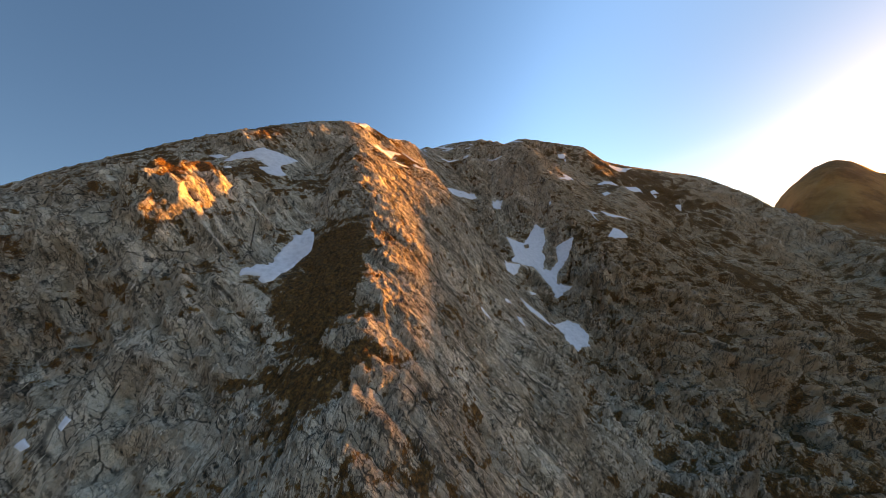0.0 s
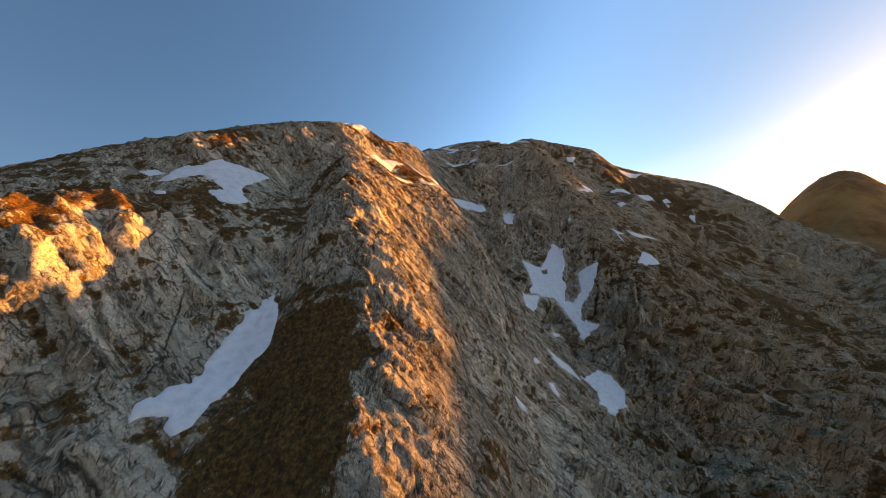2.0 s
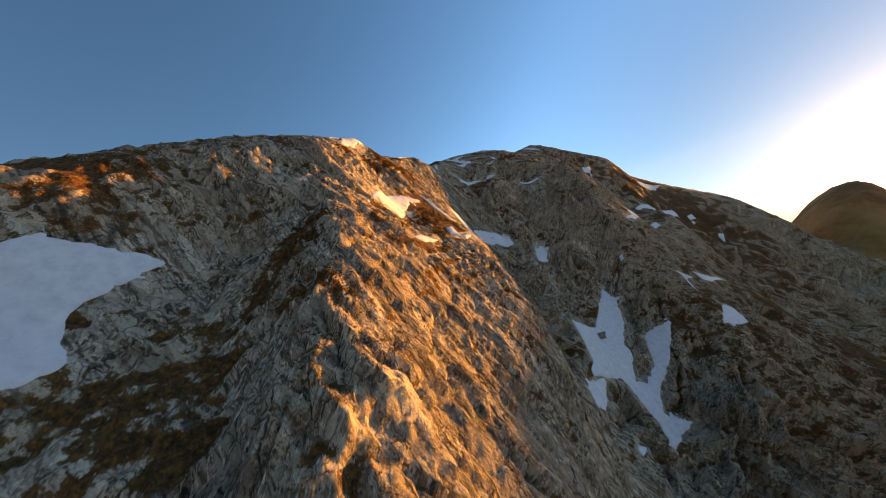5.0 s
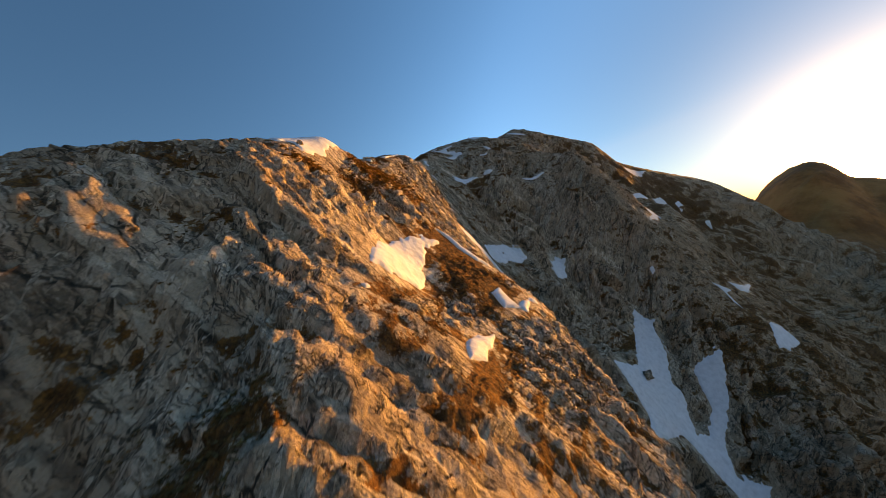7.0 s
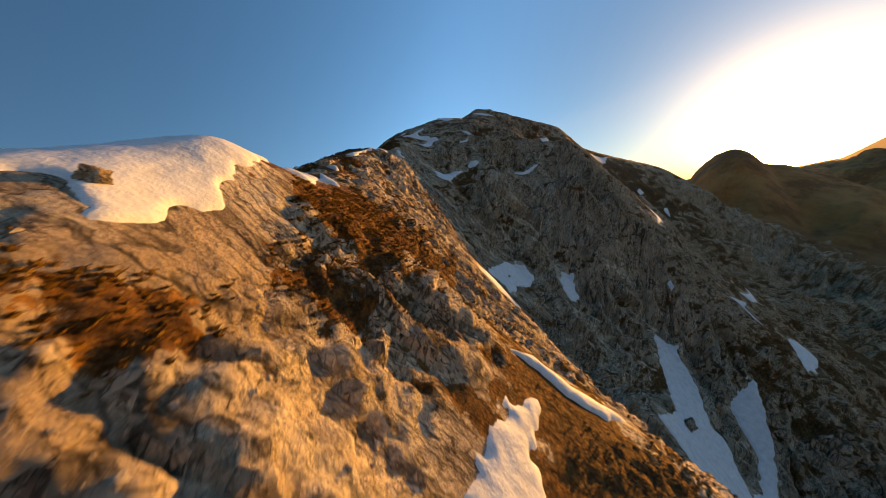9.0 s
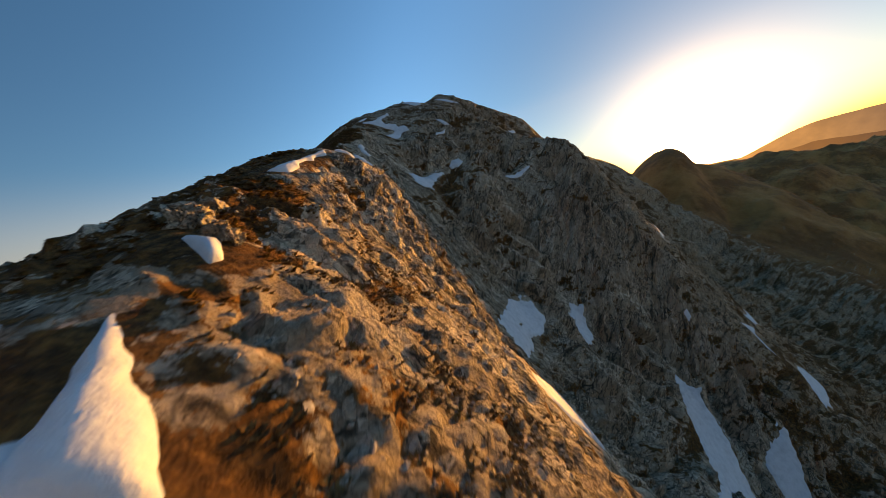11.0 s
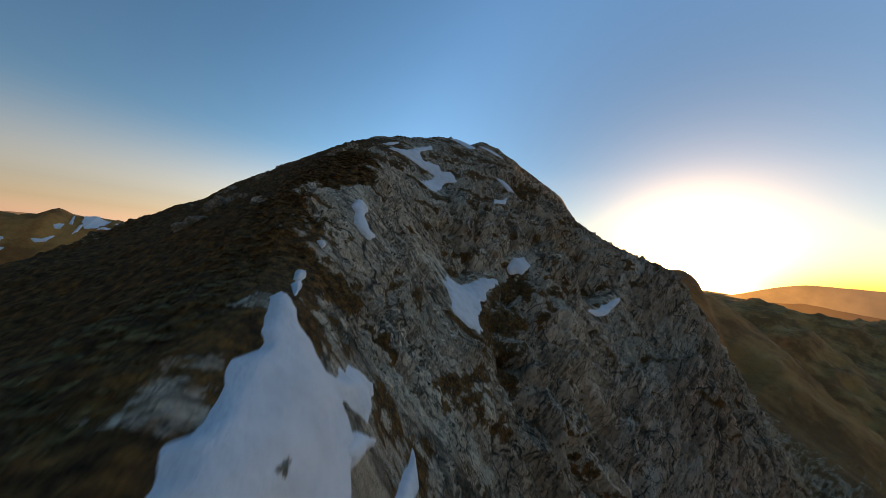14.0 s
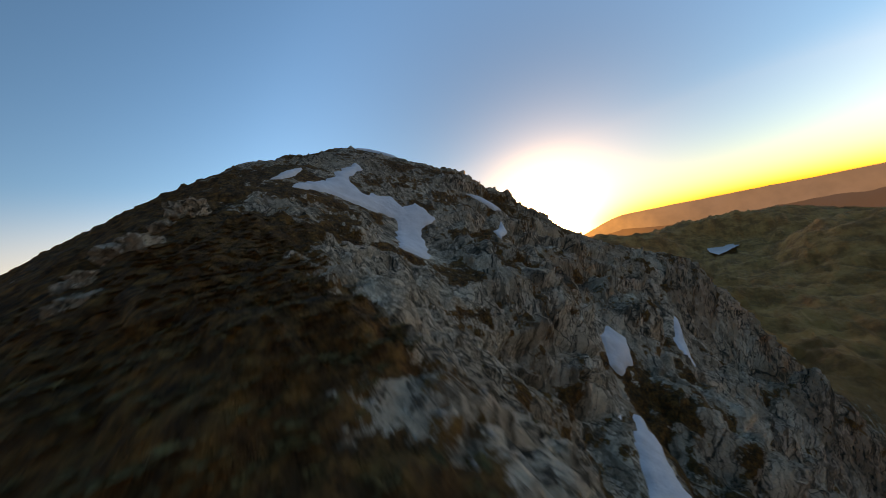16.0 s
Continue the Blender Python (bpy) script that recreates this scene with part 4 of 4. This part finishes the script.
# ---- loose stones and dry grass along the crest ----
def scatter(count, near, seed, gentle, lean_to_turf):
    """Places within so many metres of the crest line, with the land's normal there."""
    rng = np.random.default_rng(seed)
    line = spread([RIB[6:], CREST, LEDGE, PLATEAU, WALL_TOP], 1.5)
    k = rng.integers(0, len(line), count * 4)
    x, y = line[k, 0] + rng.normal(0, near * 0.5, len(k)), line[k, 1] + rng.normal(0, near * 0.5, len(k))
    nx, ny, nz = normals(x, y)
    z = land(x, y)
    turf = 0.3 * layers(x / 8, y / 8, z / 8, 4, 8) + 0.35 * layers(x / 2.6, y / 2.6, z / 1.6, 3, 9)
    for tx, ty, tr, tv in TURF_AND_SHADE_SPOTS:
        turf += tv * np.exp(-((x - tx) ** 2 + (y - ty) ** 2) / tr ** 2)
    ok = (nz > gentle) & (snow_cover(x, y) < 0.05) & (turf * lean_to_turf > (0.15 if lean_to_turf > 0 else -0.25))
    keep = np.where(ok)[0][:count]
    return x[keep], y[keep], rng, keep


def drop_on(ob, x, y):
    """The ground sheet's own height and normal at places, by looking straight down on it."""
    out = []
    inverse = ob.matrix_world.inverted()
    for px, py in zip(x, y):
        hit, place, normal, _ = ob.ray_cast(inverse @ Vector((px, py, 700)), Vector((0, 0, -1)))
        out.append((place, normal) if hit else None)
    return out


def joined(name, verts, faces, material, label, category):
    me = bpy.data.meshes.new(name)
    me.from_pydata(verts, [], faces)
    me.materials.append(material)
    return tagged(new(name, me), label, category, kind="stuff")


def stones():
    x, y, rng, keep = scatter(3500, 8.0, 5, 0.4, -1)
    ball = bmesh.new()
    bmesh.ops.create_icosphere(ball, subdivisions=1, radius=1)
    shape = [v.co.copy() for v in ball.verts]
    tris = [[v.index for v in f.verts] for f in ball.faces]
    ball.free()
    verts, faces = [], []
    for seat in drop_on(GROUND, x, y):
        if seat is None:
            continue
        place, normal = seat
        size = 0.04 + 0.16 * rng.random() ** 3
        turn = Euler(rng.uniform(0, 6.28, 3)).to_matrix()
        stretch = rng.uniform(0.5, 1.3, 3)
        base = len(verts)
        for c in shape:
            v = Vector((max(-0.72, min(0.72, c.x)) * stretch[0], max(-0.72, min(0.72, c.y)) * stretch[1], max(-0.6, min(0.6, c.z)) * stretch[2])) * size * rng.uniform(0.8, 1.25)
            verts.append(place + turn @ v - normal * size * 0.1)
        faces += [[base + i for i in f] for f in tris]
    joined("loose_stones", verts, faces, STONE, "small pale limestone stones lying along the crest", "stones")


def tussocks():
    x, y, rng, keep = scatter(11000, 8.5, 9, 0.35, 1)
    verts, faces = [], []
    for seat in drop_on(GROUND, x, y):
        if seat is None:
            continue
        place, normal = seat
        tall, wide = rng.uniform(0.09, 0.24) * (0.6 if place.y > 190 else 1), rng.uniform(0.14, 0.34)
        up = (normal + Vector((0, 0, 0.8))).normalized()
        for k in range(9):
            a = 6.283 * (k + rng.random()) / 9
            out = Vector((math.cos(a), math.sin(a), 0))
            side = Vector((-out.y, out.x, 0)) * wide * 0.32
            foot = place + out * wide * 0.25 * rng.random() - up * 0.05
            mid = foot + up * tall * 0.6 + out * wide * 0.35
            tip = foot + up * tall * rng.uniform(0.6, 1.1) + out * wide * rng.uniform(0.7, 1.2)
            base = len(verts)
            verts += [foot - side, foot + side, mid + side * 0.7, mid - side * 0.7, tip]
            faces += [[base, base + 1, base + 2, base + 3], [base + 3, base + 2, base + 4]]
    joined("grass_tussocks", verts, faces, STRAW, "dry orange-brown grass tussocks between the rocks", "grass")


def plain_varied(name, dark, light, scale):
    m = Mat(name, 0.9)
    p = m.place()
    c = m.ramp(m.noise(p, scale, 6.0, 0.7), (0.34, dark), (0.62, light))
    rnd = m.t.nodes.new("ShaderNodeNewGeometry").outputs["Random Per Island"]
    c = m.mix(m.math("MULTIPLY", rnd, 0.45), c, dark)
    m.link(c, m.bsdf.inputs["Base Color"])
    m.link(m.bump(m.noise(p, scale * 3, 5.0), 0.6, 0.06), m.bsdf.inputs["Normal"])
    return m.m


def knob(name, size, seed):
    """A square-cut, weathered knob of limestone, about its own middle."""
    ball = bmesh.new()
    bmesh.ops.create_icosphere(ball, subdivisions=4, radius=1)
    q = np.array([v.co for v in ball.verts])
    bump = 1 + 0.3 * layers(q[:, 0] * 1.3, q[:, 1] * 1.3, q[:, 2] * 1.3, 4, seed) + 0.2 * layers(q[:, 0] * 3, q[:, 1] * 3, q[:, 2] * 3, 2, seed + 9, True)
    q = np.sign(q) * np.minimum(np.abs(q), 0.66) * 1.3
    for v, k, c in zip(ball.verts, bump, q):
        v.co = Vector((c[0] * size, c[1] * size * 0.8, c[2] * size * 0.75)) * float(k)
    me = bpy.data.meshes.new(name)
    ball.to_mesh(me)
    ball.free()
    me.polygons.foreach_set("use_smooth", [True] * len(me.polygons))
    me.materials.append(ROCK)
    return new(name, me)


def on_land(x, y, out):
    """The place so many metres out of the bare land, along its normal."""
    nx, ny, nz = normals(np.array([x]), np.array([y]))
    return Vector((x, y, float(land([x], [y])[0]))) + Vector((nx[0], ny[0], nz[0])) * out


def snow_outcrop(x, y, size, seed):
    ob = tagged(knob("rock_outcrop", size, seed), "grey limestone knob standing out of the old snow", "rock", "rock outcrops in the snow")
    ob.location = on_land(x, y, 0.2 + size * 0.2)


def turf_outcrop(x, y, size, seed):
    """A group of joint-bounded blocks of one outcrop, part sunk in the turf."""
    base = tagged(new("rock_outcrop"), "pale limestone outcrop of split blocks standing out of brown turf", "rock", "rock outcrops in the turf")
    base.location = on_land(x, y, 0)
    rng = random.Random(seed)
    for k in range(4):
        a, far = 6.283 * (k + rng.random() * 0.6) / 4, size * rng.uniform(0.5, 0.95) * (k > 0)
        block = knob("block", size * rng.uniform(0.45, 0.8), seed + 50 * k)
        block.parent = base
        block.location = on_land(x + far * math.cos(a), y + far * math.sin(a), 0.12 * size) - base.location
        block.rotation_euler = (rng.uniform(-0.3, 0.3), rng.uniform(-0.3, 0.3), rng.uniform(0, 3))


TURF_ROCKS = [(8.1, 273, 0.9, 13), (7.2, 274.2, 0.6, 15), (11, 277.1, 1.0, 17), (6.3, 271.2, 0.7, 19), (6.1, 268.4, 0.5, 21), (9.4, 275.3, 0.6, 23), (-4.4, 279, 0.8, 25), (-8.9, 278, 0.8, 27),
              (-6.4, 257, 1.4, 29), (-7.8, 251.5, 1.2, 31), (-5.2, 261, 1.1, 33), (-19.8, 185.4, 1.0, 35), (-18.3, 183, 0.9, 37), (-19.2, 187.6, 0.7, 39)]
OUTCROPS = [(62.6, 199.8, 1.8, 3), (60.2, 203.2, 1.3, 5), (-29.3, 149.4, 0.5, 7), (28.5, 224, 0.5, 9), (0.5, 222.5, 0.35, 11)]
STONE = plain_varied("loose_limestone", (0.22, 0.175, 0.135), (0.55, 0.47, 0.39), 2.5)
STRAW = plain_varied("dry_grass", (0.07, 0.035, 0.012), (0.34, 0.19, 0.06), 1.2)
stones()
tussocks()
for one in OUTCROPS:
    snow_outcrop(*one)
for one in TURF_ROCKS:
    turf_outcrop(*one)
